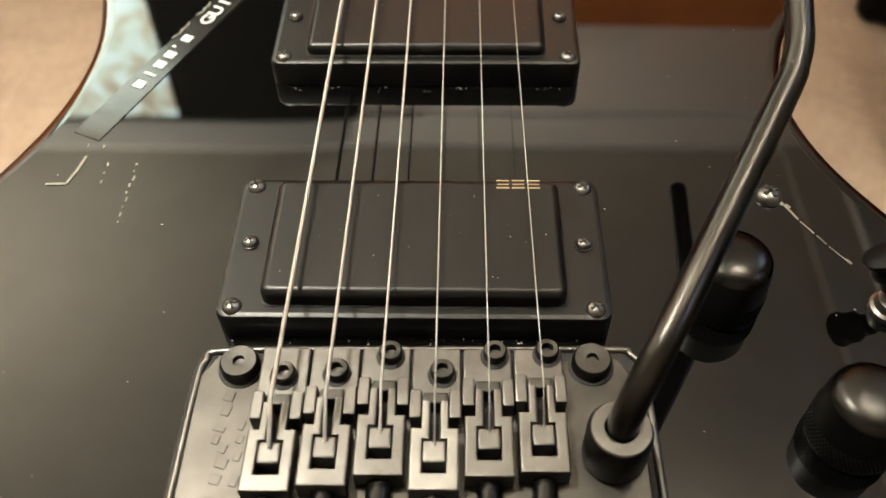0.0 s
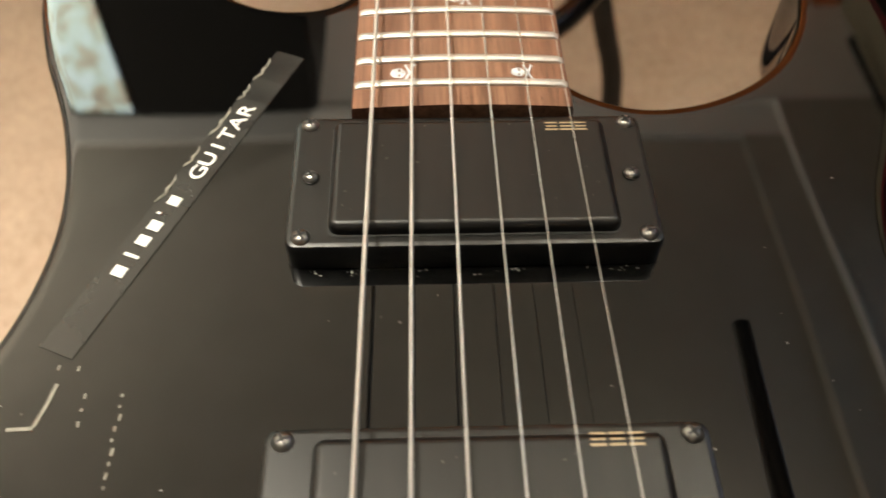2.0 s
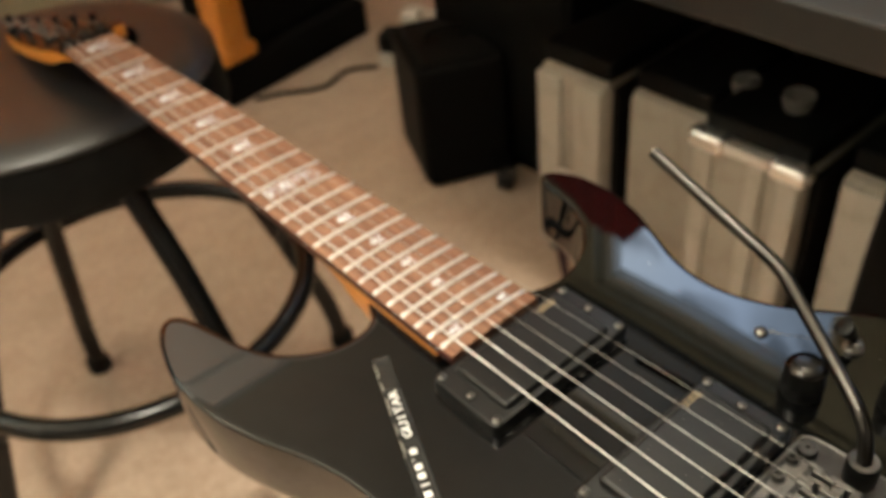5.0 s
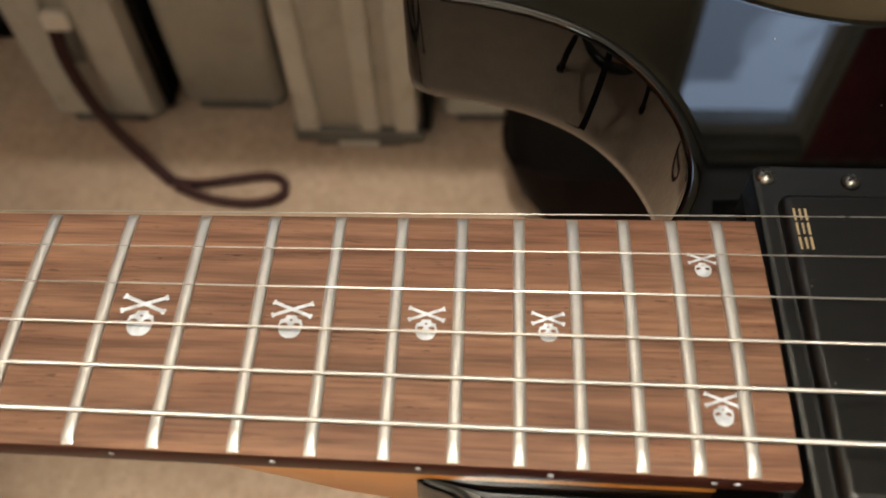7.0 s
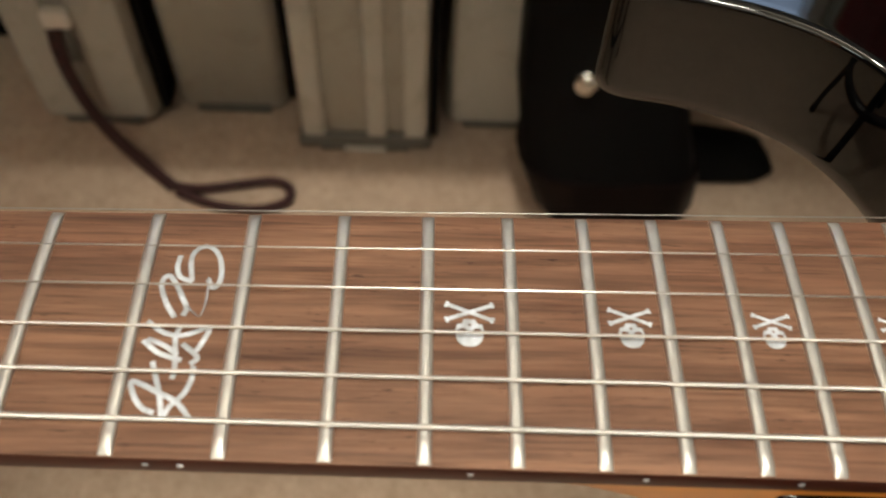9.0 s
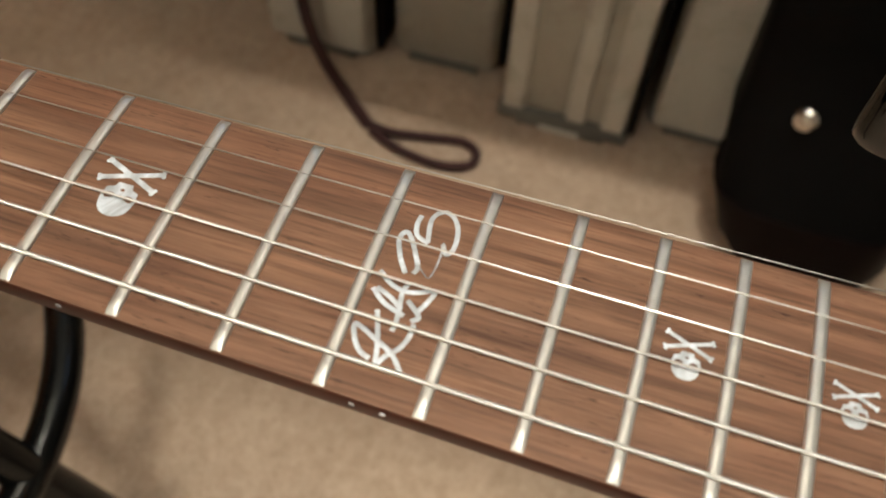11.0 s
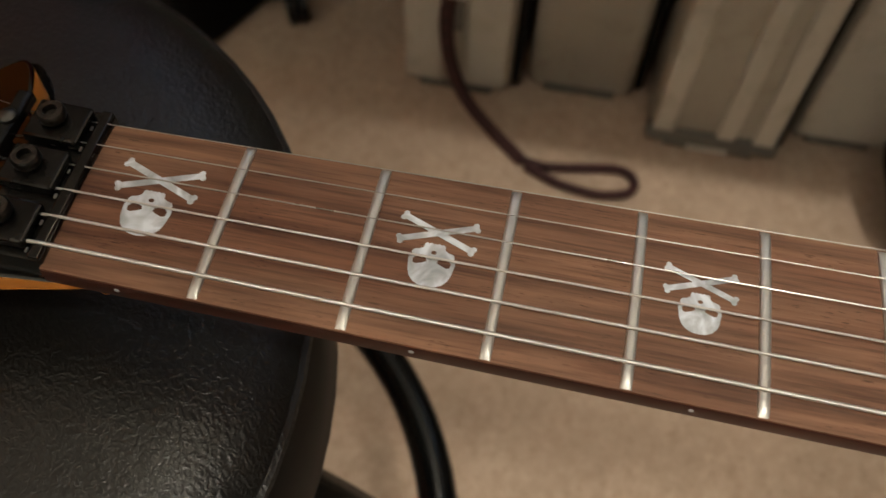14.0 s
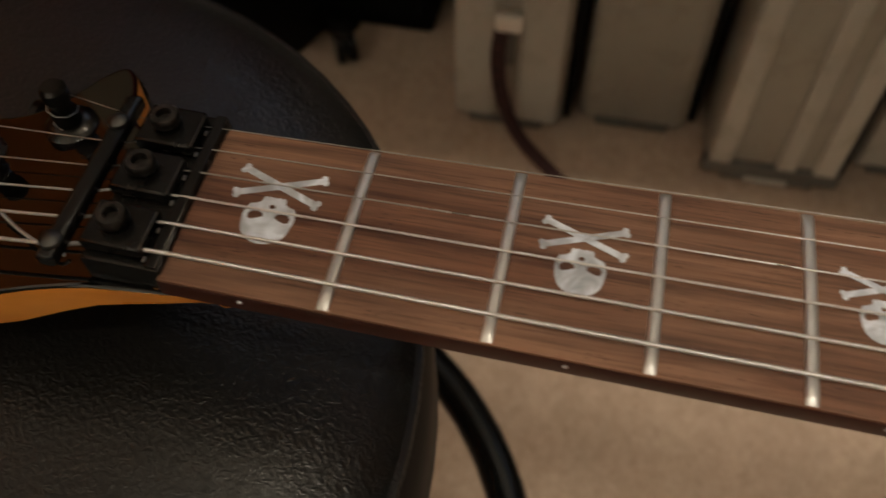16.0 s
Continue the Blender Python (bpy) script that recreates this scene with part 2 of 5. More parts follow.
STOOL_METAL.node_tree.nodes["Principled BSDF"].inputs["Specular IOR Level"].default_value = 0.30


def worn_shell(name, a, b, grime, scale):
    """Yellowed moulded plastic with broad stains, rubbed streaks and small dark scuffs."""
    mat, tree, bsdf = material(name, a, 0.42)
    vec = coords(tree, (1, 1, 0.35))
    tone = ramp(tree, noise_tex(tree, vec, scale, 6.0, 0.6), [(0.3, a), (0.7, b)])
    blot = ramp(tree, noise_tex(tree, coords(tree), 19.0, 6.0, 0.65, 0.8), [(0.50, (0, 0, 0)), (0.72, (0.55, 0.55, 0.55))])
    scuff = ramp(tree, noise_tex(tree, coords(tree, (1, 1, 0.2)), 130.0, 4.0, 0.7), [(0.62, (0, 0, 0)), (0.72, (0.6, 0.6, 0.6))])
    tree.links.new(mix(tree, scuff, mix(tree, blot, tone, grime), grime), bsdf.inputs["Base Color"])
    rough_range(tree, bsdf, noise_tex(tree, vec, 30.0, 4.0), 0.30, 0.55)
    bump(tree, bsdf, noise_tex(tree, vec, 45.0, 5.0), 0.08, 0.001)
    return mat


CASE_SHELL = worn_shell("cream_case_shell", (0.33, 0.298, 0.247), (0.39, 0.354, 0.298), (0.21, 0.172, 0.118), 9.0)
CASE_RIB = worn_shell("pale_case_rib", (0.43, 0.40, 0.345), (0.50, 0.466, 0.41), (0.27, 0.228, 0.16), 12.0)
POLISHED = speckled("polished_aluminium", (0.86, 0.85, 0.83), (0.93, 0.92, 0.90), 40.0, 0.26, 0.9, spread=0.06)
CASE_EDGE = speckled("black_case_edge", (0.002, 0.002, 0.002), (0.0045, 0.0045, 0.0042), 30.0, 0.55)
ALU = speckled("brushed_aluminium", (0.78, 0.77, 0.74), (0.88, 0.87, 0.84), 60.0, 0.42, 0.75, stretch=(1, 8, 1))
BLACK_CLOTH = speckled("black_cloth", (0.002, 0.002, 0.002), (0.005, 0.0047, 0.0045), 160.0, 0.9, bump_strength=0.3)
BAG_VINYL = speckled("black_vinyl", (0.0015, 0.0014, 0.0014), (0.003, 0.0027, 0.0027), 25.0, 0.62, bump_strength=0.15, distance=0.003)
BAG_BASE = speckled("dark_brown_vinyl", (0.0035, 0.0018, 0.0015), (0.006, 0.0030, 0.0025), 30.0, 0.4, bump_strength=0.15, distance=0.002)
GREY_PLASTIC = speckled("grey_plastic", (0.10, 0.095, 0.085), (0.14, 0.135, 0.12), 25.0, 0.5)
DESK_GREY = speckled("dark_desk_laminate", (0.010, 0.0098, 0.009), (0.018, 0.0172, 0.0155), 12.0, 0.5)
KRAFT = speckled("olive_beige_card", (0.30, 0.255, 0.165), (0.36, 0.31, 0.21), 8.0, 0.8, bump_strength=0.05)
PALE_PLASTIC = speckled("pale_plastic", (0.55, 0.53, 0.48), (0.64, 0.62, 0.57), 30.0, 0.4)
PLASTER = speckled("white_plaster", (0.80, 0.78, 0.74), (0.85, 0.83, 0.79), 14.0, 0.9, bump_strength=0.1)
OCHRE_WALL = speckled("burnt_orange_paint", (0.54, 0.150, 0.020), (0.62, 0.185, 0.030), 6.0, 0.8, bump_strength=0.06)
OLIVE_WALL = speckled("olive_grey_paint", (0.30, 0.27, 0.18), (0.35, 0.315, 0.215), 5.0, 0.85, bump_strength=0.06)
DARK_WOOD = speckled("near_black_wood", (0.004, 0.003, 0.0025), (0.008, 0.006, 0.0045), 9.0, 0.5, stretch=(8, 8, 0.6))
# Ceiling away from the far wall: its weaker light is put into a greyer colour.
CEILING_DIM = speckled("dimmed_ceiling", (0.40, 0.365, 0.31), (0.46, 0.42, 0.36), 9.0, 0.9, bump_strength=0.08)
CURTAIN = speckled("dark_red_curtain", (0.24, 0.014, 0.018), (0.32, 0.024, 0.028), 30.0, 0.9, bump_strength=0.2)
# Emission put into a pane to give the pastel patch mirrored in the lacquer.
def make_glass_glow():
    mat, tree, bsdf = material("glowing_patterned_pane", (0.6, 0.7, 0.65), 0.3)
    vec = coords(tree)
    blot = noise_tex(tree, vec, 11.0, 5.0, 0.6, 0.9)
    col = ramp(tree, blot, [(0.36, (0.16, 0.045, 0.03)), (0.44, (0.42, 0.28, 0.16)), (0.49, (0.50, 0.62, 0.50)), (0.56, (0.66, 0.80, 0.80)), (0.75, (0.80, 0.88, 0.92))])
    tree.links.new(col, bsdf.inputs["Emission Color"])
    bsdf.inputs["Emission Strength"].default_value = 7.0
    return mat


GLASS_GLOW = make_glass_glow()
LEATHER.node_tree.nodes["Principled BSDF"].inputs["Specular IOR Level"].default_value = 0.50
SATIN.node_tree.nodes["Principled BSDF"].inputs["Specular IOR Level"].default_value = 0.40
KNURL.node_tree.nodes["Principled BSDF"].inputs["Specular IOR Level"].default_value = 0.25
RETAINER.node_tree.nodes["Principled BSDF"].inputs["Specular IOR Level"].default_value = 0.25
for dull in (CASE_EDGE, BLACK_CLOTH, BAG_VINYL, BAG_BASE, STOOL_BAND, DARK_WOOD):
    dull.node_tree.nodes["Principled BSDF"].inputs["Specular IOR Level"].default_value = 0.10


def make_dusk_sky():
    """Clear blue dusk with a soft darker cloud bank between the two windows."""
    mat, tree, bsdf = material("dusk_sky", (0.0, 0.0, 0.0), 1.0)
    vec = coords(tree)
    parts_ = tree.nodes.new("ShaderNodeSeparateXYZ")
    tree.links.new(vec, parts_.inputs[0])
    span = tree.nodes.new("ShaderNodeMapRange")
    span.inputs["From Min"].default_value, span.inputs["From Max"].default_value = -0.9, 1.6
    tree.links.new(parts_.outputs["Y"], span.inputs["Value"])
    drift = tree.nodes.new("ShaderNodeMath")
    drift.operation = "MULTIPLY_ADD"
    tree.links.new(noise_tex(tree, vec, 4.0, 3.0), drift.inputs[0])
    drift.inputs[1].default_value = 0.16
    tree.links.new(span.outputs["Result"], drift.inputs[2])
    clear, cloud = (0.58, 0.72, 0.97), (0.25, 0.31, 0.40)
    col = ramp(tree, drift.outputs[0], [(0.36, clear), (0.52, cloud), (0.72, cloud), (0.84, clear), (1.0, (0.70, 0.82, 1.0))])
    blots = ramp(tree, noise_tex(tree, coords(tree, (1, 1, 1.4)), 3.2, 1.0, 0.4, 0.8), [(0.46, (1.1, 1.1, 1.1)), (0.60, (0.50, 0.50, 0.50))])
    tree.links.new(mix(tree, 1.0, col, blots, "MULTIPLY"), bsdf.inputs["Emission Color"])
    bsdf.inputs["Emission Strength"].default_value = 5.6
    return mat


WINDOW_GLOW = make_dusk_sky()


# ---------------------------------------------------------------- mesh tools
def part(name, bm, mat, parent=None, label="", smooth=True, tags=None):
    mesh = bpy.data.meshes.new(name)
    bmesh.ops.recalc_face_normals(bm, faces=bm.faces)
    bm.to_mesh(mesh)
    bm.free()
    mats = mat if isinstance(mat, (list, tuple)) else [mat]
    for m in mats:
        mesh.materials.append(m)
    if smooth:
        if not any(p.use_smooth for p in mesh.polygons):
            mesh.polygons.foreach_set("use_smooth", [True] * len(mesh.polygons))
        flags = [p.use_smooth for p in mesh.polygons]
        mesh.set_sharp_from_angle(angle=radians(38))
        mesh.polygons.foreach_set("use_smooth", flags)
    ob = new(name, mesh)
    if parent is not None:
        ob.parent = parent
    if label:
        ob["label"] = label
    if tags:
        tagged(ob, **tags)
    return ob


def thing(name, at, label, category, group="", turn=(0, 0, 0)):
    ob = new(name)
    ob.empty_display_size = 0.05
    ob.matrix_basis = pose(*at, *turn)
    return tagged(ob, label, category, group)


def join(bm, other):
    """Copies the faces of other into bm and frees other."""
    seen = {v: bm.verts.new(v.co) for v in other.verts}
    for f in other.faces:
        bm.faces.new([seen[v] for v in f.verts]).material_index = f.material_index
    other.free()
    return bm


def box(lo, hi, bevel=0.0, segments=2):
    bm = bmesh.new()
    size = Vector(hi) - Vector(lo)
    mid = (Vector(hi) + Vector(lo)) / 2
    bmesh.ops.create_cube(bm, size=1.0, matrix=Matrix.Translation(mid) @ Matrix.Diagonal((*size, 1)))
    if bevel:
        bmesh.ops.bevel(bm, geom=list(bm.edges), offset=bevel, segments=segments, profile=0.5, affect="EDGES")
        for f in bm.faces:
            f.normal_update()
            f.smooth = max(abs(c) for c in f.normal) < 0.9999
    return bm


def lathe(profile, at=(0, 0, 0), steps=32, cap=True):
    """A solid turned round the z axis from (radius, z) pairs, bottom to top."""
    bm = bmesh.new()
    rings = []
    for r, z in profile:
        rings.append([bm.verts.new((at[0] + r * math.cos(a), at[1] + r * math.sin(a), at[2] + z)) for a in (math.tau * k / steps for k in range(steps))])
    for low, high in zip(rings, rings[1:]):
        for k in range(steps):
            bm.faces.new((low[k], low[(k + 1) % steps], high[(k + 1) % steps], high[k]))
    if cap:
        bm.faces.new(list(reversed(rings[0])))
        bm.faces.new(rings[-1])
    return bm


def spline(points, steps, closed=False):
    """Catmull-Rom through the points."""
    pts = [Vector(p) for p in points]
    n = len(pts)
    out = []
    for k in range(n if closed else n - 1):
        if closed:
            a, b, c, d = (pts[(k + j) % n] for j in (-1, 0, 1, 2))
        else:
            b, c = pts[k], pts[k + 1]
            a = pts[k - 1] if k else b * 2 - c
            d = pts[k + 2] if k + 2 < n else c * 2 - b
        for s in range(steps):
            t = s / steps
            out.append(0.5 * ((2 * b) + (c - a) * t + (2 * a - 5 * b + 4 * c - d) * t**2 + (3 * b - a - 3 * c + d) * t**3))
    if not closed:
        out.append(pts[-1])
    return out


def tube(points, radius, sides=12, closed=False, cap=True, flat=1.0):
    """A tube along points; radius is a number or one for each point; flat squashes it upright."""
    bm = bmesh.new()
    pts = [Vector(p) for p in points]
    n = len(pts)
    radii = [radius] * n if isinstance(radius, (int, float)) else list(radius)
    rings, normal = [], None
    for k, p in enumerate(pts):
        ahead = pts[(k + 1) % n] - pts[k - 1] if closed else pts[min(k + 1, n - 1)] - pts[max(k - 1, 0)]
        ahead.normalize()
        if normal is None:
            normal = ahead.cross(Vector((0, 0, 1)) if abs(ahead.z) < 0.9 else Vector((1, 0, 0))).normalized()
        normal = (normal - ahead * normal.dot(ahead)).normalized()
        side = ahead.cross(normal)
        rings.append([bm.verts.new(p + (normal * math.cos(a) + side * math.sin(a) * flat) * radii[k]) for a in (math.tau * j / sides for j in range(sides))])
    pairs = list(zip(rings, rings[1:])) + ([(rings[-1], rings[0])] if closed else [])
    for low, high in pairs:
        for j in range(sides):
            bm.faces.new((low[j], low[(j + 1) % sides], high[(j + 1) % sides], high[j]))
    if cap and not closed:
        bm.faces.new(list(reversed(rings[0])))
        bm.faces.new(rings[-1])
    return bm


def inset(loop, by):
    """A closed 2D loop moved inwards (counter-clockwise loops)."""
    n = len(loop)
    out = []
    for k in range(n):
        a, c = loop[k - 1], loop[(k + 1) % n]
        d = Vector((c.x - a.x, c.y - a.y)).normalized()
        out.append(Vector((loop[k].x - d.y * by, loop[k].y + d.x * by)))
    return out


def slab(loop, levels):
    """A solid from a closed 2D loop and (inset, z) levels, bottom to top; a narrow flat margin keeps the caps plane."""
    bm = bmesh.new()
    levels = [(levels[0][0] + 0.0004, levels[0][1])] + list(levels) + [(levels[-1][0] + 0.0004, levels[-1][1])]
    rings = [[bm.verts.new((p.x, p.y, z)) for p in inset(loop, by)] for by, z in levels]
    n = len(loop)
    caps = []
    for low, high in zip(rings, rings[1:]):
        for k in range(n):
            bm.faces.new((low[k], low[(k + 1) % n], high[(k + 1) % n], high[k]))
    for ring in (rings[0], rings[-1]):
        edges = [bm.edges.get((ring[k], ring[(k + 1) % n])) for k in range(n)]
        for f in bm.faces:
            f.smooth = True
        cap = bmesh.ops.triangle_fill(bm, use_beauty=True, use_dissolve=False, edges=edges)
        caps += [f for f in cap["geom"] if isinstance(f, bmesh.types.BMFace)]
    for f in caps:
        f.smooth = False
    return bm


def round_rect(x0, y0, x1, y1, r, steps=5):
    loop = []
    for cx, cy, a0 in ((x1 - r, y0 + r, -90), (x1 - r, y1 - r, 0), (x0 + r, y1 - r, 90), (x0 + r, y0 + r, 180)):
        for k in range(steps + 1):
            a = radians(a0 + 90 * k / steps)
            loop.append(Vector((cx + r * math.cos(a), cy + r * math.sin(a))))
    return loop


def filled(loops, height):
    """A flat sheet with holes: the first loop is the rim; height(x, y) lays it on a surface."""
    bm = bmesh.new()
    edges = []
    for loop in loops:
        vs = [bm.verts.new((p[0], p[1], height(p[0], p[1]))) for p in loop]
        edges += [bm.edges.new((vs[k], vs[(k + 1) % len(vs)])) for k in range(len(vs))]
    bmesh.ops.triangle_fill(bm, use_beauty=True, use_dissolve=False, edges=edges)
    return bm


def text_mesh(body, size, extrude, bold=0.0):
    data = bpy.data.curves.new("lettering", "FONT")
    data.body, data.size, data.extrude, data.align_x, data.offset = body, size, extrude, "CENTER", bold
    ob = new("lettering_tmp", data)
    bpy.context.view_layer.update()
    mesh = bpy.data.meshes.new_from_object(ob.evaluated_get(bpy.context.evaluated_depsgraph_get()))
    bpy.data.objects.remove(ob)
    return mesh


# ---------------------------------------------------------------- setting
def sheet(name, lo, hi, mat):
    return part(name, box(lo, hi), mat, smooth=False, tags=dict(kind="structure"))


X0, X1, Y0, Y1 = -2.4, 1.55, -2.4, 2.60
tagged(sheet("floor", (X0 - 0.15, Y0 - 0.15, -0.1), (X1 + 0.15, Y1 + 0.15, 0.0), CARPET), "beige cut-pile carpet, slightly worn and mottled", "floor")
BX0, BX1, BY0, BY1 = X0 + 0.40, X1 - 0.36, Y0 + 0.50, 2.12
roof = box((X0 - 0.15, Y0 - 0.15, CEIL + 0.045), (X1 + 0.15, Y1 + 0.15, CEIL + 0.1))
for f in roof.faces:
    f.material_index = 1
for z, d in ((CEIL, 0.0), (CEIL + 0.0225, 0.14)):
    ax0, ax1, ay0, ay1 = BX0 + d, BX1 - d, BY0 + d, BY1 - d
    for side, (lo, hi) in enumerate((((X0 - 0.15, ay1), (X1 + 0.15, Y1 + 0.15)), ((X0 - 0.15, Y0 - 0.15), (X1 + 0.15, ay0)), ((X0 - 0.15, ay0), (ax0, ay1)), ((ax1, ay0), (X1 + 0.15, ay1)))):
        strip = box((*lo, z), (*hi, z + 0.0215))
        # Stronger light along the far wall is painted in as a whiter strip.
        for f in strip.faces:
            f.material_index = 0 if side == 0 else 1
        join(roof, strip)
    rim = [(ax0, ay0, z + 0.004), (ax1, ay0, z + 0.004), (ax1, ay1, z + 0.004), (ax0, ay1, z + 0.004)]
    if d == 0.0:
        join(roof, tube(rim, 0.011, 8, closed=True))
part("ceiling", roof, [PLASTER, CEILING_DIM], smooth=False, tags=dict(kind="structure", label="ceiling with a stepped border, its light by the far wall put into the colour", category="ceiling"))
tagged(sheet("wall_north", (X0 - 0.15, Y1, 0), (X1 + 0.15, Y1 + 0.15, CEIL), OCHRE_WALL), "burnt orange painted wall, only mirrored in the lacquer", "wall")
tagged(sheet("wall_south", (X0 - 0.15, Y0 - 0.15, 0), (X1 + 0.15, Y0, CEIL), PLASTER), "plain pale plaster wall", "wall")
tagged(sheet("wall_west", (X0 - 0.15, Y0, 0), (X0, Y1, CEIL), PLASTER), "plain pale plaster wall", "wall")

# the wall with two windows: pieces round the openings
WZ0, WZ1 = 1.62, 2.34
WINDOWS = ((-0.68, -0.27), (0.58, 1.42))
wall = box((X1, Y0, 0), (X1 + 0.15, Y1, WZ0))
join(wall, box((X1, Y0, WZ1), (X1 + 0.15, Y1, CEIL)))
for y0, y1 in ((Y0, -0.68), (-0.27, 0.58), (1.42, Y1)):
    join(wall, box((X1, y0, WZ0), (X1 + 0.15, y1, WZ1)))
part("wall_east", wall, OLIVE_WALL, smooth=False, tags=dict(kind="structure", label="olive grey painted wall behind the desk", category="wall"))
for n, (y0, y1) in enumerate(WINDOWS):
    win = thing("window_%d" % (n + 1), (X1 + 0.05, (y0 + y1) / 2, WZ0), "white framed window showing blue dusk sky", "window")
    win["kind"] = "structure"
    w2, wh = (y1 - y0) / 2, WZ1 - WZ0
    for lo, hi in (((0, -w2, 0), (0.05, -w2 + 0.04, wh)), ((0, w2 - 0.04, 0), (0.05, w2, wh)), ((0, -w2 + 0.04, 0), (0.05, w2 - 0.04, 0.05)), ((0, -w2 + 0.04, wh - 0.05), (0.05, w2 - 0.04, wh))):
        part("window_frame", box(lo, hi, 0.004), PALE_PLASTIC, win)
part("dusk_backdrop", box((X1 + 0.16, -0.9, WZ0 - 0.2), (X1 + 0.17, 1.6, WZ1 + 0.19)), WINDOW_GLOW, smooth=False, tags=dict(kind="structure", label="pale blue dusk sky outside the window", category="sky"))


def curtain(y0, y1, z0, top):
    bm = bmesh.new()
    n = max(8, round((y1 - y0) / 0.012))
    rows = []
    for f in (0, 0.5, 1):
        ys = [y0 + (y1 - y0) * k / n for k in range(n + 1)]
        rows.append([bm.verts.new((X1 - 0.05 + 0.006 * math.sin(k * 0.9 + f * 0.4), y, z0 + (top(y) - z0) * f)) for k, y in enumerate(ys)])
    for low, high in zip(rows, rows[1:]):
        for k in range(n):
            bm.faces.new((low[k], low[k + 1], high[k + 1], high[k]))
    bmesh.ops.solidify(bm, geom=list(bm.faces), thickness=0.006)
    return part("curtain", bm, CURTAIN, tags=dict(label="dark red curtain hanging in soft folds", category="curtain", group="curtains at the window"))


curtain(-0.98, -0.66, 0.9, lambda y: 2.33)
# the drawn-aside half hangs low over the sill and rises towards its hook
curtain(0.52, 2.30, 0.9, lambda y: 1.66 + 0.36 * max(0.0, min(1.0, (y - 0.98) / 0.27)))
rail = part("curtain_rail", tube([(X1 - 0.06, -1.10, 2.345), (X1 - 0.06, 2.35, 2.345)], 0.012), BLACK_METAL, tags=dict(label="thin black metal curtain rail", category="curtain rail"))

def shell(profile, thick=0.003):
    """A thin turned shell from (radius, z) pairs."""
    inner = [(r - thick, z) for r, z in reversed(profile)]
    return lathe(profile + inner + [profile[0]], steps=40, cap=False)


# tall dark wardrobe, mirrored in the guitar's top
ward = thing("wardrobe", (-0.88, 2.28, 0), "tall near-black wooden wardrobe with two doors", "wardrobe")
part("carcass", box((-0.56, -0.26, 0.0), (0.56, 0.31, 2.34), 0.006), DARK_WOOD, ward)
for sx in (-1, 1):
    part("door", box((min(sx * 0.004, sx * 0.55), -0.28, 0.06), (max(sx * 0.004, sx * 0.55), -0.262, 2.33), 0.004), DARK_WOOD, ward)

# pane with its own glow, added to the wardrobe door as a mirrored bright patch
pane = part("glow_panel", box((-0.50, -0.288, 1.60), (-0.01, -0.2805, 2.31), 0.002), GLASS_GLOW, ward, "patterned pane with added glow for a mirrored bright patch", smooth=False)


# Added lamp: the deep shade is there to keep light off the cases.
lampo = thing("added_shaded_lamp", SHADED, "unseen pendant added with warm bulb, its deep dark shade narrowing the light", "lamp")
part("cable", tube([(0.03, 0, 0.089), (0.03, 0, CEIL - SHADED.z)], 0.004), BLACK_METAL, lampo)
part("shade", shell([(0.146, -0.41), (0.142, -0.10), (0.120, 0.055), (0.07, 0.085), (0.012, 0.09)]), BLACK_METAL, lampo)
part("socket", lathe([(0.012, 0.05), (0.018, 0.052), (0.018, 0.075), (0.008, 0.08)]), BLACK_METAL, lampo)
# The tube is added to hold the downward light to the near floor.
bare = thing("unseen_tube_lamp", PENDANT, "unseen pendant in an added black metal tube that narrows its light", "lamp")
part("tube", shell([(0.075, -0.36), (0.075, 0.03)], 0.002), BLACK_METAL, bare)
part("hanger", tube([(-0.0735, 0, 0.028), (0, 0, 0.118), (0.0735, 0, 0.028)], 0.003, 8), BLACK_METAL, bare)
part("cable", tube([(0, 0, 0.125), (0, 0, CEIL - PENDANT.z)], 0.004), BLACK_METAL, bare)
part("socket", lathe([(0.022, 0.068), (0.024, 0.072), (0.024, 0.110), (0.008, 0.126)]), BLACK_METAL, bare)
for T in ADDED_UPLIGHTS:
    uplighter = thing("added_uplighter", (T.x, T.y, 0), "unseen black uplighter added to brighten the ceiling", "floor lamp", "floor lamps")
    part("base", lathe([(0.14, 0.0), (0.14, 0.02), (0.02, 0.03)]), BLACK_METAL, uplighter)
    part("pole", tube([(0, 0, 0.03), (0, 0, T.z - 0.10)], 0.012), BLACK_METAL, uplighter)
    part("bowl", shell([(0.012, T.z - 0.10), (0.10, T.z - 0.07), (0.17, T.z + 0.01)]), BLACK_METAL, uplighter)



# ---------------------------------------------------------------- guitar
SCALE = 0.6477
guitar = thing("electric_guitar", (0, 0, Z0), "glossy black electric guitar lying face up, headstock on the stool", "guitar")


def fret_y(n):
    return SCALE * 2 ** (-n / 12)


def half_width(y):
    """Half the fretboard's width."""
    return 0.0215 + (SCALE - y) / (SCALE - fret_y(24)) * 0.0070


def board_z(x, y=0):
    return -0.0011 - x * x / 0.74


TOP = -0.0115        # the body's flat top
BACK = -0.0565

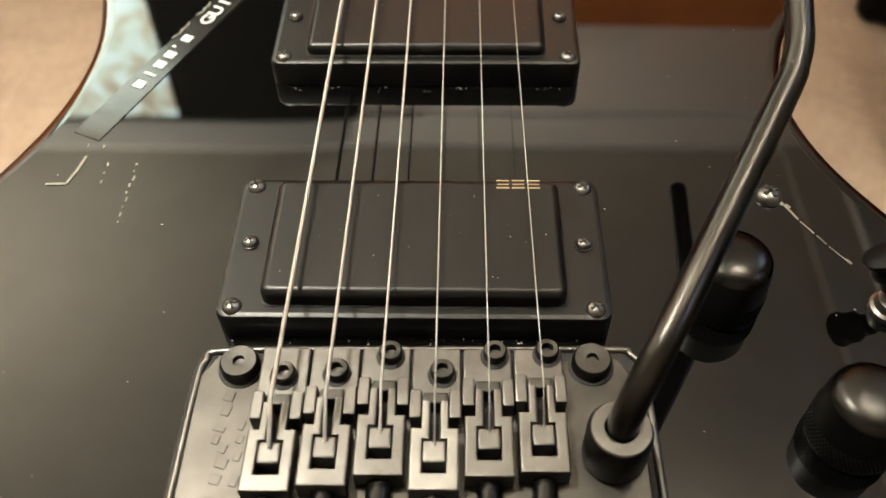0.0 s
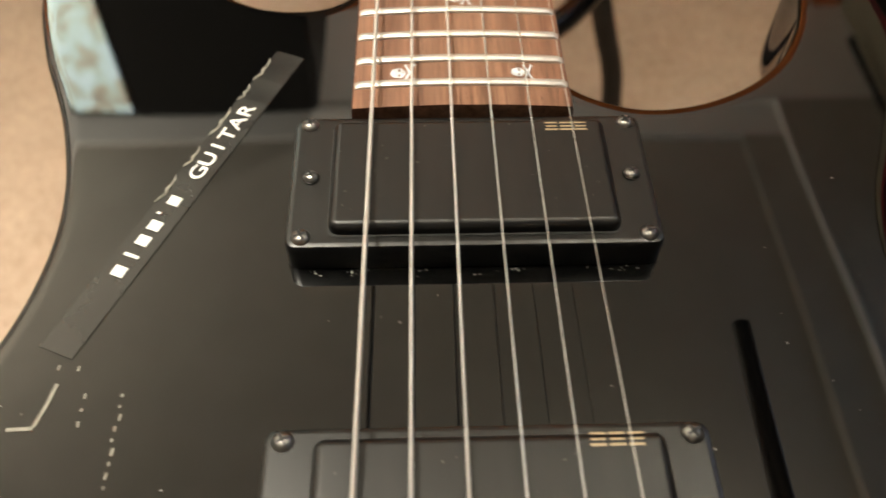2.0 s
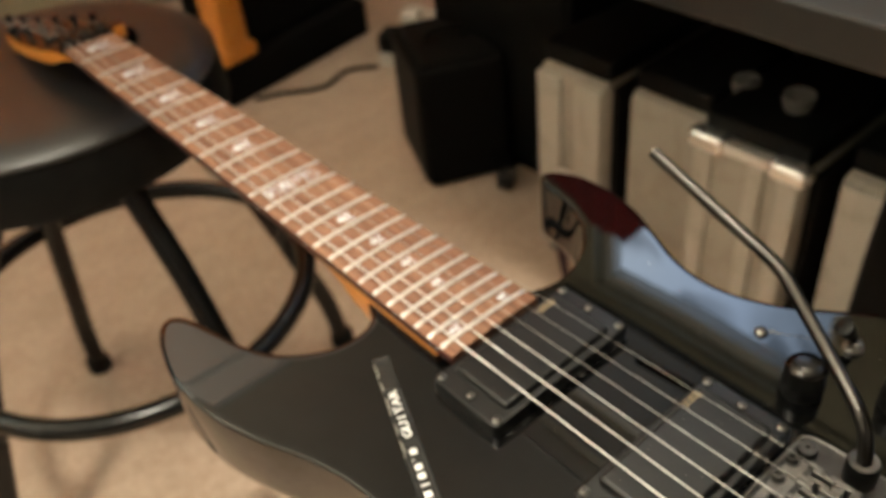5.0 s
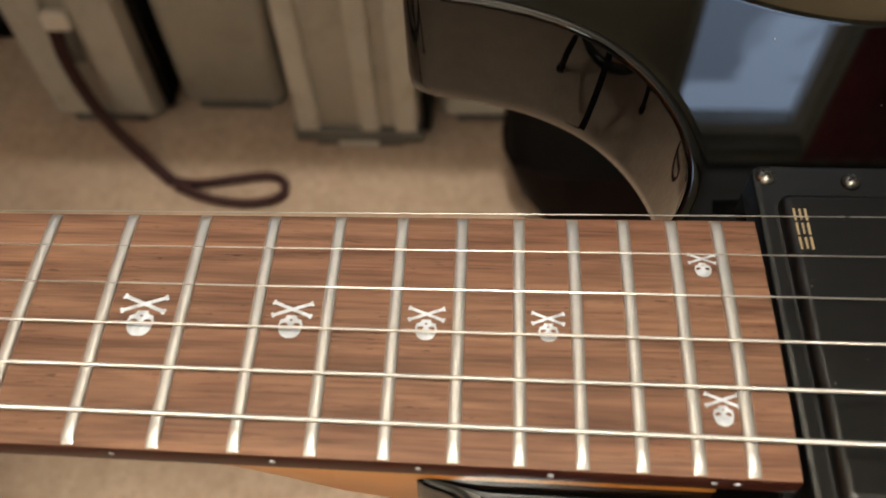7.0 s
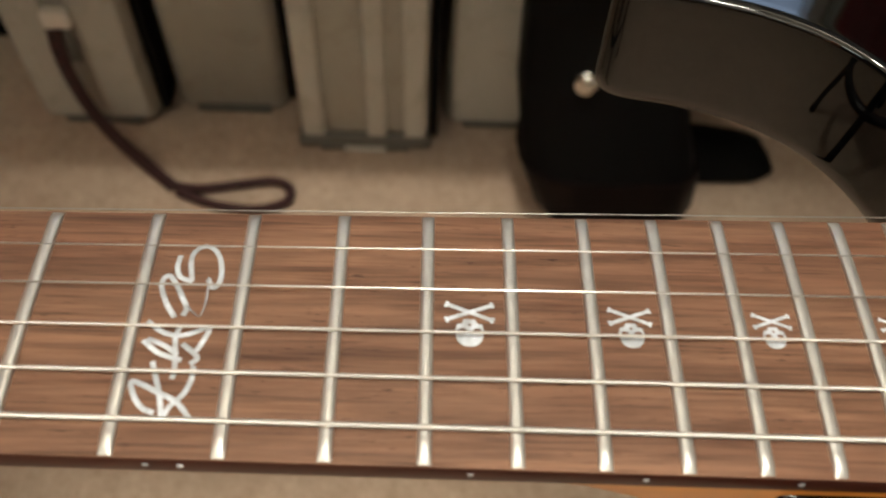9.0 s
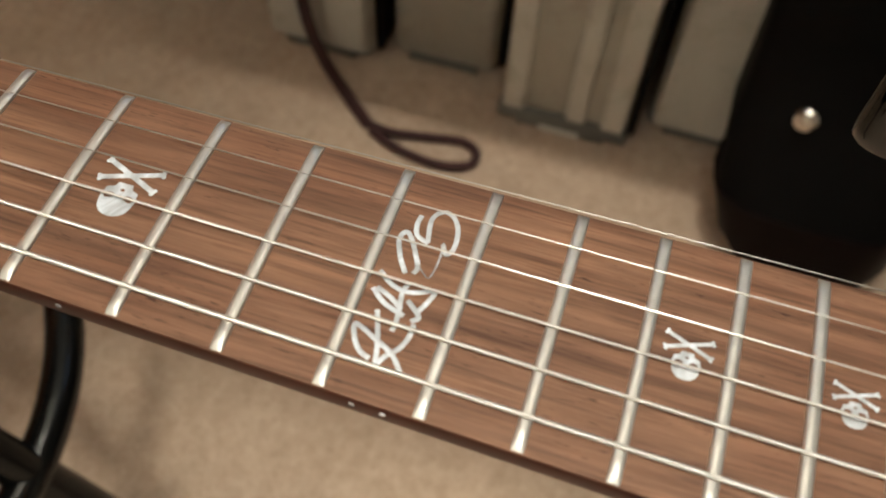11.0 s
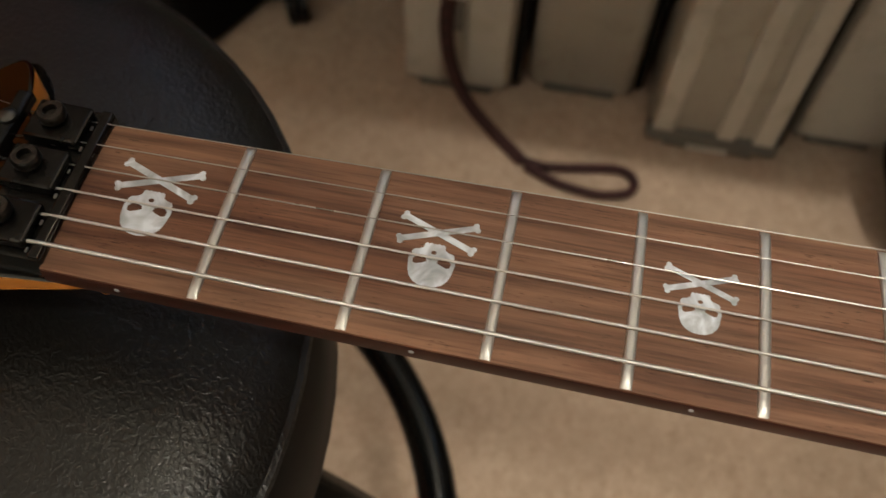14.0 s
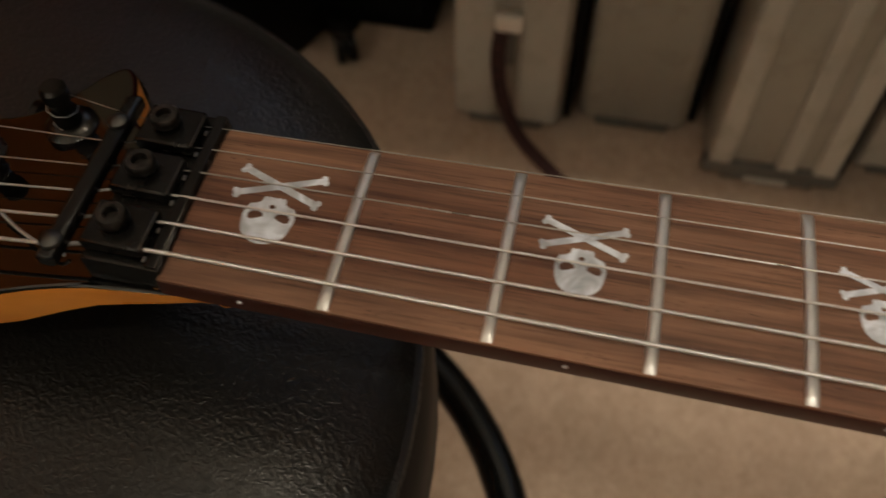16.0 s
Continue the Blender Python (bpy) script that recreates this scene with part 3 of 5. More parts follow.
# half of the outline lies on each side of the neck joint; millimetres
OUTLINE = [
    (-22, 224), (-27.5, 223), (-31, 215), (-39, 209), (-49, 207.5), (-60, 209.5), (-72, 216.5), (-83, 227), (-91.5, 244), (-97.5, 268), (-102.5, 285),
    (-109, 292), (-116.5, 288.5), (-123.5, 273), (-129, 248), (-127.5, 218), (-119.5, 189), (-108.5, 162), (-102, 138), (-100.5, 118), (-103.5, 97),
    (-111, 76), (-125, 46), (-141, 14), (-155, -22), (-163, -62), (-159, -107), (-139, -147), (-104, -173), (-55, -186), (0, -190),
    (60, -185), (114, -166), (149, -132), (165, -88), (164, -42), (153, -2), (138, 35), (119, 62), (108, 84), (104, 106),
    (108, 128), (118, 150), (128, 172), (133, 195), (132.5, 216), (127.5, 230.5), (119.5, 237), (112.5, 231.5), (108.5, 213), (103, 197),
    (94.5, 183), (83, 172.5), (69, 165.5), (56, 163), (46, 164), (37, 168), (30.5, 173.5), (22, 184), (5, 202), (-12, 216),
]
outline = [Vector((p.x / 1000, p.y / 1000)) for p in spline([(x, y, 0) for x, y in OUTLINE], 5, closed=True)]
edge = 0.0018
levels = [(0.007, BACK), (0.003, BACK + 0.0012), (0.0006, BACK + 0.004), (0.0, BACK + 0.009), (0.0, TOP - edge)]
CROWN = 0.0002
levels[-1] = (0.0, TOP - CROWN - edge)
levels += [(edge * (1 - math.cos(radians(a))), TOP - CROWN - edge + edge * math.sin(radians(a))) for a in (15, 30, 45, 60, 75)]
levels += [(0.0020, TOP - 0.00015), (0.0026, TOP - 0.00008), (0.0034, TOP - 0.00003), (0.0044, TOP)]
part("body", slab(outline, levels), LACQUER, guitar, "glossy black lacquered double-cutaway body")

# neck: a rounded bar of amber maple with a heel
NECK_END = 0.167
sections = []
bm = bmesh.new()
for y in [NECK_END + (0.700 - NECK_END) * k / 52 for k in range(53)]:
    hw = half_width(y) - 0.0004 - 0.0034 * max(0.0, min(1.0, (y - 0.25) / 0.08)) * max(0.0, min(1.0, (0.652 - y) / 0.022))
    last = max(0.0, min(1.0, (y - 0.640) / 0.060))
    under = min(-0.0071, -0.0112 - max(0.0, y - 0.664) * 0.155) if y > 0.650 else -0.0071
    depth = 0.0135 + 0.0035 * (SCALE - y) / SCALE
    depth *= 1.0 - 0.42 * max(0.0, min(1.0, (y - 0.600) / 0.045))
    heel = max(0.0, min(1.0, (0.263 - y) / 0.030))
    depth += 0.013 * heel * heel * (3 - 2 * heel)
    flat = 0.35 + 0.6 * heel
    ring = []
    for k in range(17):
        a = math.pi * k / 16
        x = hw * math.cos(a)
        s = math.sin(a) ** (0.75 - 0.5 * heel)
        ring.append(bm.verts.new((x, y, under - depth * (1 - 0.45 * last * last) * s)))
    sections.append(ring)
for low, high in zip(sections, sections[1:]):
    for k in range(16):
        bm.faces.new((low[k], low[k + 1], high[k + 1], high[k]))
    bm.faces.new((low[16], low[0], high[0], high[16]))
bm.faces.new(sections[0])
bm.faces.new(list(reversed(sections[-1])))
part("neck", bm, MAPLE, guitar, "amber-tinted maple neck")

# fretboard
BOARD_END = 0.1535
bm = bmesh.new()
cols, rings = 10, []
ys = [BOARD_END + (SCALE - BOARD_END) * k / 24 for k in range(25)]
for y in ys:
    hw = half_width(y)
    ring = [bm.verts.new((hw * (2 * k / cols - 1), y, board_z(hw * (2 * k / cols - 1)))) for k in range(cols + 1)]
    ring += [bm.verts.new((hw, y, -0.0070)), bm.verts.new((-hw, y, -0.0070))]
    rings.append(ring)
n = cols + 3
for low, high in zip(rings, rings[1:]):
    for k in range(n):
        bm.faces.new((low[k], low[(k + 1) % n], high[(k + 1) % n], high[k]))
bm.faces.new(rings[0])
bm.faces.new(list(reversed(rings[-1])))
board = part("fretboard", bm, ROSEWOOD, guitar, "brown rosewood fretboard with streaky grain")

# dark stained edges of the board
EDGE_STAIN = speckled("stained_board_edge", (0.018, 0.0042, 0.0024), (0.048, 0.010, 0.005), 20.0, 0.35, stretch=(4, 0.5, 4))
for sx in (-1, 1):
    a, b = half_width(BOARD_END) + 0.00005, half_width(SCALE) + 0.00005
    loop = [(sx * a, BOARD_END), (sx * b, SCALE)]
    bm = bmesh.new()
    vs = [bm.verts.new((x + sx * dx, y, z)) for (x, y) in loop for dx, z in ((0.0, -0.0024), (0.0003, -0.0028), (0.0003, -0.0069), (0.0, -0.0070))]
    for k in range(3):
        bm.faces.new((vs[k], vs[k + 1], vs[k + 5], vs[k + 4]))
    bm.faces.new(vs[:4])
    bm.faces.new(vs[4:])
    part("edge_band", bm, EDGE_STAIN, board, "dark stained edge of the fretboard")


def fret_mesh(y):
    hw = half_width(y) - 0.0003
    bm = bmesh.new()
    rings = []
    xs = [-hw, -hw + 0.0007, -hw + 0.0016] + [hw * k / 6 for k in range(-5, 6)] + [hw - 0.0016, hw - 0.0007, hw]
    for x in xs:
        near = min(abs(abs(x) - hw) / 0.0016, 1.0)
        h = 0.0011 * (0.25 + 0.75 * near)
        ring = []
        for k in range(9):
            a = math.pi * k / 8
            ring.append(bm.verts.new((x, y + 0.00125 * math.cos(a), board_z(x) - 0.0001 + h * math.sin(a) ** 0.42)))
        rings.append(ring)
    for low, high in zip(rings, rings[1:]):
        for k in range(8):
            bm.faces.new((low[k], low[k + 1], high[k + 1], high[k]))
    bm.faces.new(rings[0])
    bm.faces.new(list(reversed(rings[-1])))
    return bm


for k in range(1, 25):
    part("fret", fret_mesh(fret_y(k)), NICKEL, board)


def bone_loop(a, b, w):
    """A dog-bone outline between two ends."""
    a, b = Vector(a), Vector(b)
    d = (b - a).normalized()
    s = Vector((-d.y, d.x))
    out = []
    for end, sign in ((b, 1), (a, -1)):
        for off, ang0, ang1 in ((-1, -170, 40), (1, -40, 170)):
            c = end + s * sign * off * w * 0.95 + d * sign * 0.012
            for k in range(6):
                t = radians(ang0 + (ang1 - ang0) * k / 5)
                out.append(c + (d * sign * math.cos(t) + s * sign * math.sin(t)) * w * 1.02)
    return out


def skull_inlay(cx, cy, size):
    """A skull below two crossed bones, laid flush into the board; u runs to the bridge, v to the thin strings."""
    def put(p):
        return (cx + p[1] * size, cy - p[0] * size)

    def lay(off):
        return lambda x, y: board_z(x) + 0.00012 + off

    half = [(0.0, -0.43), (0.085, -0.42), (0.165, -0.38), (0.222, -0.315), (0.252, -0.235), (0.262, -0.16), (0.272, -0.105), (0.268, -0.06), (0.245, -0.032), (0.252, 0.005), (0.228, 0.042), (0.17, 0.055), (0.128, 0.085), (0.120, 0.135), (0.092, 0.158), (0.074, 0.140), (0.046, 0.160), (0.020, 0.142)]
    rim = [put(p) for p in half] + [put((0.0, 0.155))] + [put((-u, v)) for u, v in reversed(half[1:])]
    eye = [(0.060, -0.100), (0.072, -0.060), (0.125, -0.042), (0.190, -0.050), (0.224, -0.088), (0.216, -0.138), (0.180, -0.152), (0.115, -0.130)]
    holes = [[put(p) for p in eye], [put((-u, v)) for u, v in reversed(eye)], [put((0.034 * math.cos(a), 0.030 + 0.027 * math.sin(a))) for a in (math.tau * k / 10 for k in range(10))]]
    bm = filled([rim] + holes, lay(0))
    for k, (a, b) in enumerate((((-0.42, 0.145), (0.42, 0.46)), ((-0.42, 0.47), (0.42, 0.135)))):
        join(bm, filled([[put(p) for p in bone_loop(a, b, 0.036)]], lay(0.00004 * (k + 1))))
    return part("inlay", bm, PEARL, board, "mother-of-pearl skull and crossed bones inlay", smooth=False)


for k in (1, 3, 5, 7, 9, 15, 17, 19, 21):
    a, b = (fret_y(k - 1), fret_y(k))
    skull_inlay(0.0005, (a + b) / 2, 0.62 * (a - b) * (1.0 if k > 1 else 0.97))
for x, size in ((0.0162, 0.0062), (-0.0158, 0.0070)):
    skull_inlay(x, (fret_y(23) + fret_y(24)) / 2 - 0.0006, size)

# looping flourish inlaid across the twelfth space
mid = (fret_y(11) + fret_y(12)) / 2
LOOPS = [
    [(-0.02, 0.50), (-0.07, 0.77), (-0.03, 0.90), (0.06, 0.95), (0.17, 0.89), (0.25, 0.73), (0.27, 0.51), (0.21, 0.42), (0.14, 0.53), (0.16, 0.41), (0.16, 0.22), (0.13, 0.08), (0.06, 0.12), (-0.01, 0.19)],
    [(-0.19, 0.82), (-0.20, 0.68), (-0.15, 0.55), (-0.01, 0.49)],
    [(-0.12, 0.06), (-0.23, 0.22), (-0.32, 0.43), (-0.30, 0.54), (-0.25, 0.55), (-0.17, 0.45), (-0.09, 0.31), (-0.02, 0.17), (-0.04, 0.08)],
    [(-0.38, 0.01), (-0.23, -0.10), (-0.07, -0.15), (0.08, -0.12), (0.25, -0.05), (0.19, -0.25), (0.13, -0.35)],
    [(-0.38, -0.21), (-0.23, -0.33), (-0.08, -0.39), (0.03, -0.42)],
    [(-0.34, -0.19), (-0.17, -0.26), (-0.02, -0.36)],
    [(-0.04, -0.03), (-0.07, -0.17), (-0.04, -0.35), (-0.02, -0.53), (-0.03, -0.62)],
    [(0.01, -0.24), (0.14, -0.34), (0.18, -0.40), (0.12, -0.46)],
    [(-0.25, -0.44), (-0.19, -0.59), (-0.11, -0.82), (-0.06, -1.03)],
    [(-0.06, -1.03), (0.00, -0.90), (0.11, -0.77), (0.16, -0.62), (0.16, -0.48)],
    [(0.21, -1.03), (0.06, -0.86), (-0.14, -0.76), (-0.31, -0.68), (-0.41, -0.66), (-0.36, -0.80), (-0.26, -0.92), (-0.14, -0.97)],
]
for loop in LOOPS:
    pts = [(v * 0.0185, mid - u * 0.0185, 0) for u, v in loop]
    pts = [(p.x, p.y, board_z(p.x) + 0.00012) for p in spline(pts, 8)]
    bm = tube(pts, 0.00050, 6, flat=0.15)
    part("inlay_stroke", bm, PEARL, board, "pearl inlay stroke of a looping flourish")

for k in (3, 5, 7, 9, 15, 17, 19, 21, 12.0, 12.3, 23.85, 24.15, 1):
    if k in (12.0, 12.3):
        y = mid + (0.003 if k == 12.0 else -0.003)
    elif k > 23:
        y = (fret_y(23) + fret_y(24)) / 2 + (0.002 if k < 24 else -0.002)
    else:
        y = (fret_y(k - 1) + fret_y(k)) / 2
    x = -half_width(y) - 0.0004
    bm = tube([(x + 0.0008, y, -0.0040), (x - 0.0001, y, -0.0040)], 0.0006, 10)
    part("side_dot", bm, PEARL, board)

# headstock, tilted back behind the nut
HEAD = [(-18.6, 632), (18.6, 632), (20.8, 640), (22.5, 664), (24, 672), (28, 677), (36, 680), (43, 683.5), (45.5, 688), (41, 694), (33, 700), (27, 709), (25, 722), (21, 750), (13, 790), (4, 820), (-4, 842), (-12, 852), (-20, 842), (-27, 812), (-31, 760), (-29, 700), (-24, 674), (-20.8, 640)]
loop = [Vector((p.x / 1000, p.y / 1000)) for p in spline([(x, y, 0) for x, y in HEAD], 4, closed=True)]
head_bm = slab(loop, [(0.0012, -0.0140), (0.0, -0.0128), (0.0, -0.0008), (0.0003, -0.0002), (0.0008, 0.0)])
for f in head_bm.faces:
    f.material_index = 1 if f.calc_center_median().z < -0.0006 else 0


def head_z(y):
    return -0.0078 - max(0.0, y - 0.664) * 0.155


for v in head_bm.verts:
    # the underside thins out towards the nut
    k = max(0.0, min(1.0, (v.co.y - 0.650) / 0.040))
    thin = max(0.08, min(1.0, (v.co.y - 0.632) / 0.022))
    v.co.z = v.co.z * thin * (0.40 + 0.60 * k * k * (3 - 2 * k)) + head_z(v.co.y)
head = part("headstock", head_bm, [LACQUER, MAPLE], guitar, "pointed reversed headstock, black face with amber sides")

# locking nut with three clamps
nut = part("locking_nut", box((-0.0208, SCALE - 0.0004, -0.0078), (0.0234, SCALE + 0.0175, 0.0002), 0.0007), BLACK_METAL, guitar, "black locking nut")
part("front_lip", box((-0.0206, SCALE - 0.0002, 0.0001), (0.0232, SCALE + 0.0026, 0.0012), 0.0004), BLACK_METAL, nut)
NUT_X = [-0.0166, -0.0090, -0.0014, 0.0059, 0.0129, 0.0195]


def cap_screw(at, r, h, parent, mat=None, name="screw"):
    """A round-headed screw with a six-sided socket."""
    bm = lathe([(r * 0.92, 0), (r, h * 0.15), (r, h * 0.8), (r * 0.88, h), (r * 0.52, h), (r * 0.48, h * 0.35), (0.0002, h * 0.33)], at, 18)
    return part(name, bm, mat or BLACK_METAL, parent)


for x in (-0.0128, 0.00225, 0.0162):
    bm = box((x - 0.0058, SCALE + 0.0040, 0.0003), (x + 0.0058, SCALE + 0.0178, 0.0043), 0.0007)
    for v in bm.verts:
        if v.co.z > 0.003:
            v.co.z -= 0.0014 * max(0.0, min(1.0, (SCALE + 0.0075 - v.co.y) / 0.0035)) + 0.0010 * max(0.0, (v.co.y - SCALE - 0.0150) / 0.003)
    clamp = part("clamp", bm, NUT_PAD, guitar, "worn black clamping pad")
    part("worn_edge", tube([(x - 0.0050, SCALE + 0.0043, 0.0027), (x + 0.0050, SCALE + 0.0043, 0.0027)], 0.00026, 6), BRIDGE, clamp, "bright worn front edge")
    cap_screw((x + 0.0004, SCALE + 0.0118, 0.0040), 0.0034, 0.0027, clamp, SCREW_WORN)
for x in NUT_X:
    part("string_slot", box((x - 0.0030, SCALE + 0.0027, 0.0009), (x - 0.0016, SCALE + 0.0034, 0.0014), 0.0002), BRIDGE, nut)

bar_y = 0.6715
bar_z = head_z(bar_y) + 0.0105
bar = part("string_retainer", box((-0.0235, bar_y - 0.0022, bar_z - 0.0030), (0.0250, bar_y + 0.0022, bar_z + 0.0008), 0.0011, 3), RETAINER, guitar, "black string retainer bar")
for x in (-0.0190, 0.0155):
    part("screw", lathe([(0.0024, 0.0), (0.0024, 0.0010), (0.0015, 0.0018), (0.0003, 0.0020)], (x, bar_y, bar_z + 0.0007), 16), BRIDGE_DARK, bar)

# strings
SADDLE_X = [0.0016 + 0.0107 * (k - 2.5) for k in range(6)]
SADDLE_Y = [-0.0125, -0.0112, -0.0090, -0.0118, -0.0090, -0.0080]
GAUGE = [0.00050, 0.00039, 0.00029, 0.00019, 0.00015, 0.00012]
POSTS = [(-0.0200, 0.806), (-0.0130, 0.783), (-0.0055, 0.760), (0.0030, 0.737), (0.0120, 0.714), (0.0230, 0.6925)]
for k in range(6):
    xn, xb, (px, py) = NUT_X[k], SADDLE_X[k], POSTS[k]
    top = 0.0008 + GAUGE[k]
    bz = 0.0034 + GAUGE[k]
    pts = [(xb, SADDLE_Y[k] + 0.002, -0.0010), (xb, SADDLE_Y[k] + 0.0058, 0.0012), (xb, SADDLE_Y[k] + 0.0095, bz)]
    y0 = SADDLE_Y[k] + 0.0095
    for j in range(1, 25):
        f = j / 24
        pts.append((xb + (xn - xb) * f, y0 + (SCALE - y0) * f, bz + (top - bz) * f))
    pts.append((xn, SCALE + 0.017, top - 0.001))
    xr = xn + (px - xn) * (bar_y - SCALE) / (py - SCALE)
    pts.append((xr, bar_y, bar_z - 0.0030 - GAUGE[k]))
    pts.append((px + 0.003, py, head_z(py) + 0.0095))
    pts += [(px + 0.0036 * math.cos(a), py + 0.0036 * math.sin(a), head_z(py) + 0.0095 - 0.0006 * j) for j, a in enumerate(math.tau * q / 8 for q in range(1, 20))]
    part("string", tube(pts, GAUGE[k], 8), WOUND if k < 3 else STEEL, guitar, "wound steel string" if k < 3 else "thin plain steel string")

# clipped tail of a string, springing off a post
tail = [(-0.0052, 0.7000, head_z(0.700) + 0.0050), (-0.0085, 0.6935, head_z(0.6935) + 0.0050), (-0.0128, 0.6860, head_z(0.686) + 0.0046), (-0.0160, 0.6775, head_z(0.6775) + 0.0030), (-0.0160, 0.6740, head_z(0.674) + 0.0010)]
part("string_tail", tube(spline(tail, 6), 0.00045, 8), WOUND, guitar, "clipped curling end of a wound string")

# tuners
for k, (px, py) in enumerate(POSTS):
    z = head_z(py)
    tuner = part("tuner", lathe([(0.0068, 0.0), (0.0068, 0.0014), (0.0050, 0.0028), (0.0034, 0.0030), (0.0034, 0.0062), (0.0027, 0.0075), (0.0027, 0.0100), (0.0034, 0.0112), (0.0034, 0.0140), (0.0026, 0.0150)], (px, py, z), 20), BLACK_METAL, guitar, "black machine head")
    ex = px + 0.0135
    part("button_shaft", tube([(px, py, z - 0.019), (ex + 0.006, py + 0.002, z - 0.019)], 0.0022, 10), BLACK_METAL, tuner)
    part("housing", box((px - 0.008, py - 0.007, z - 0.026), (px + 0.010, py + 0.007, z - 0.0152), 0.002), BLACK_METAL, tuner)
    bm = lathe([(0.0005, -0.0036), (0.006, -0.0032), (0.0085, -0.0012), (0.0085, 0.0012), (0.006, 0.0032), (0.0005, 0.0036)], (0, 0, 0), 20)
    bmesh.ops.transform(bm, matrix=pose(ex + 0.012, py + 0.002, z - 0.019, 90, 0, 0) @ Matrix.Diagonal((1, 1.25, 1, 1)), verts=bm.verts)
    part("button", bm, BLACK_METAL, tuner)


# pickups
def dome_screw(at, r, parent, mat=None):
    """A crosshead screw with a shallow dome; the shaded cross cut is laid on as dark bars."""
    bm = lathe([(r, 0), (r, r * 0.12), (r * 0.86, r * 0.42), (r * 0.55, r * 0.62), (r * 0.2, r * 0.70), (r * 0.02, r * 0.71)], at, 18)
    screw = part("screw", bm, mat or CHROME, parent)
    for turn in (0.5, 0.5 + math.pi / 2):
        b = box((-r * 0.62, -r * 0.13, 0), (r * 0.62, r * 0.13, r * 0.10))
        bmesh.ops.transform(b, matrix=Matrix.Translation((at[0], at[1], at[2] + r * 0.64)) @ Matrix.Rotation(turn, 4, "Z"), verts=b.verts)
        join_into(screw, b, RECESS_SHADE)
    return screw


def join_into(ob, bm, mat):
    """Adds a small piece to a finished mesh, with a material of its own."""
    base = bmesh.new()
    base.from_mesh(ob.data)
    if mat.name not in [m.name for m in ob.data.materials]:
        ob.data.materials.append(mat)
    slot = [m.name for m in ob.data.materials].index(mat.name)
    for f in bm.faces:
        f.material_index = slot
    join(base, bm)
    base.to_mesh(ob.data)
    base.free()


def pickup(cy, ring_top, cover_top, mark_y, cx=0.0013):
    x0, x1, y0, y1 = cx - 0.0442, cx + 0.0442, cy - 0.0213, cy + 0.0213
    rim = round_rect(x0, y0, x1, y1, 0.0028)
    ring = part("pickup_ring", slab(rim, [(0.0, TOP - 0.0005), (0.0, ring_top - 0.0012), (0.0004, ring_top - 0.0003), (0.0012, ring_top)]), SATIN, guitar, "black plastic pickup mounting ring")
    # No gap is cut: a thin dark slab paints the shade round the cover.
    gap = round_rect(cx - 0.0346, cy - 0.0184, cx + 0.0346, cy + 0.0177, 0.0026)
    part("gap", slab(gap, [(0.0, ring_top - 0.0004), (0.0, ring_top + 0.00015)]), RECESS_SHADE, ring, "thin dark sheet painted as the shaded gap round the pickup cover")
    cover = round_rect(cx - 0.0341, cy - 0.0178, cx + 0.0341, cy + 0.0172, 0.0024)
    cov = part("pickup_cover", slab(cover, [(0.0, ring_top), (0.0, cover_top - 0.0017), (0.0003, cover_top - 0.0009), (0.0009, cover_top - 0.0003), (0.0017, cover_top)]), SATIN, guitar, "smooth black pickup cover")
    for sx in (-1, 1):
        for dy in (-0.0183, 0.0183):
            dome_screw((cx + sx * 0.0405, cy + dy, ring_top - 0.0003), 0.0023, ring, SCREW_GREY)
        dome_screw((cx + sx * 0.0392, cy, ring_top + 0.0004), 0.0019, ring, SCREW_GREY)
        part("washer", lathe([(0.0021, 0.0), (0.0021, 0.0006), (0.0017, 0.0007)], (cx + sx * 0.0392, cy, ring_top - 0.0002), 16), BLACK_METAL, ring)
    # gold maker's mark as plain blocks
    for k in range(3):
        x = cx + 0.0190 + k * 0.0037
        for a, b in (((0, 0.0), (0.0031, 0.0005)), ((0.0002, 0.0012), (0.0030, 0.0016)), ((0, 0.0024), (0.0031, 0.0028))):
            part("gold_mark", box((x + a[0], cy + mark_y + a[1], cover_top - 0.00005), (x + b[0], cy + mark_y + b[1], cover_top + 0.00006)), GOLD, cov, "gold printed mark", smooth=False)
    return ring


pickup(0.1304, -0.0034, -0.0002, 0.0125)
pickup(0.0434, -0.0042, 0.0002, 0.0140)

# tremolo bridge: base plate over a painted recess shade, six saddles, two posts
PLATE = -0.0072
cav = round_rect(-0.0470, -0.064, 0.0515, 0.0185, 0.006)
part("recess_shade_sheet", slab(cav, [(0.0, TOP - 0.0003), (0.0, TOP + 0.0004), (0.0006, TOP + 0.0006)]), RECESS_SHADE, guitar, "dark sheet painted as the shade of the tremolo recess")
plate_loop = [Vector((x / 1000, y / 1000)) for x, y in ((-43, -60), (49, -60), (49.5, -10), (49, 9), (46, 14.2), (41, 15.2), (34, 13.6), (-30, 13.2), (-37, 15.0), (-41, 14.2), (-44, 9), (-44, -10))]
plate = part("bridge_plate", slab(plate_loop, [(0.0, TOP + 0.0008), (0.0, PLATE - 0.0006), (0.0005, PLATE)]), PLATE_BLACK, guitar, "black plated tremolo base plate")
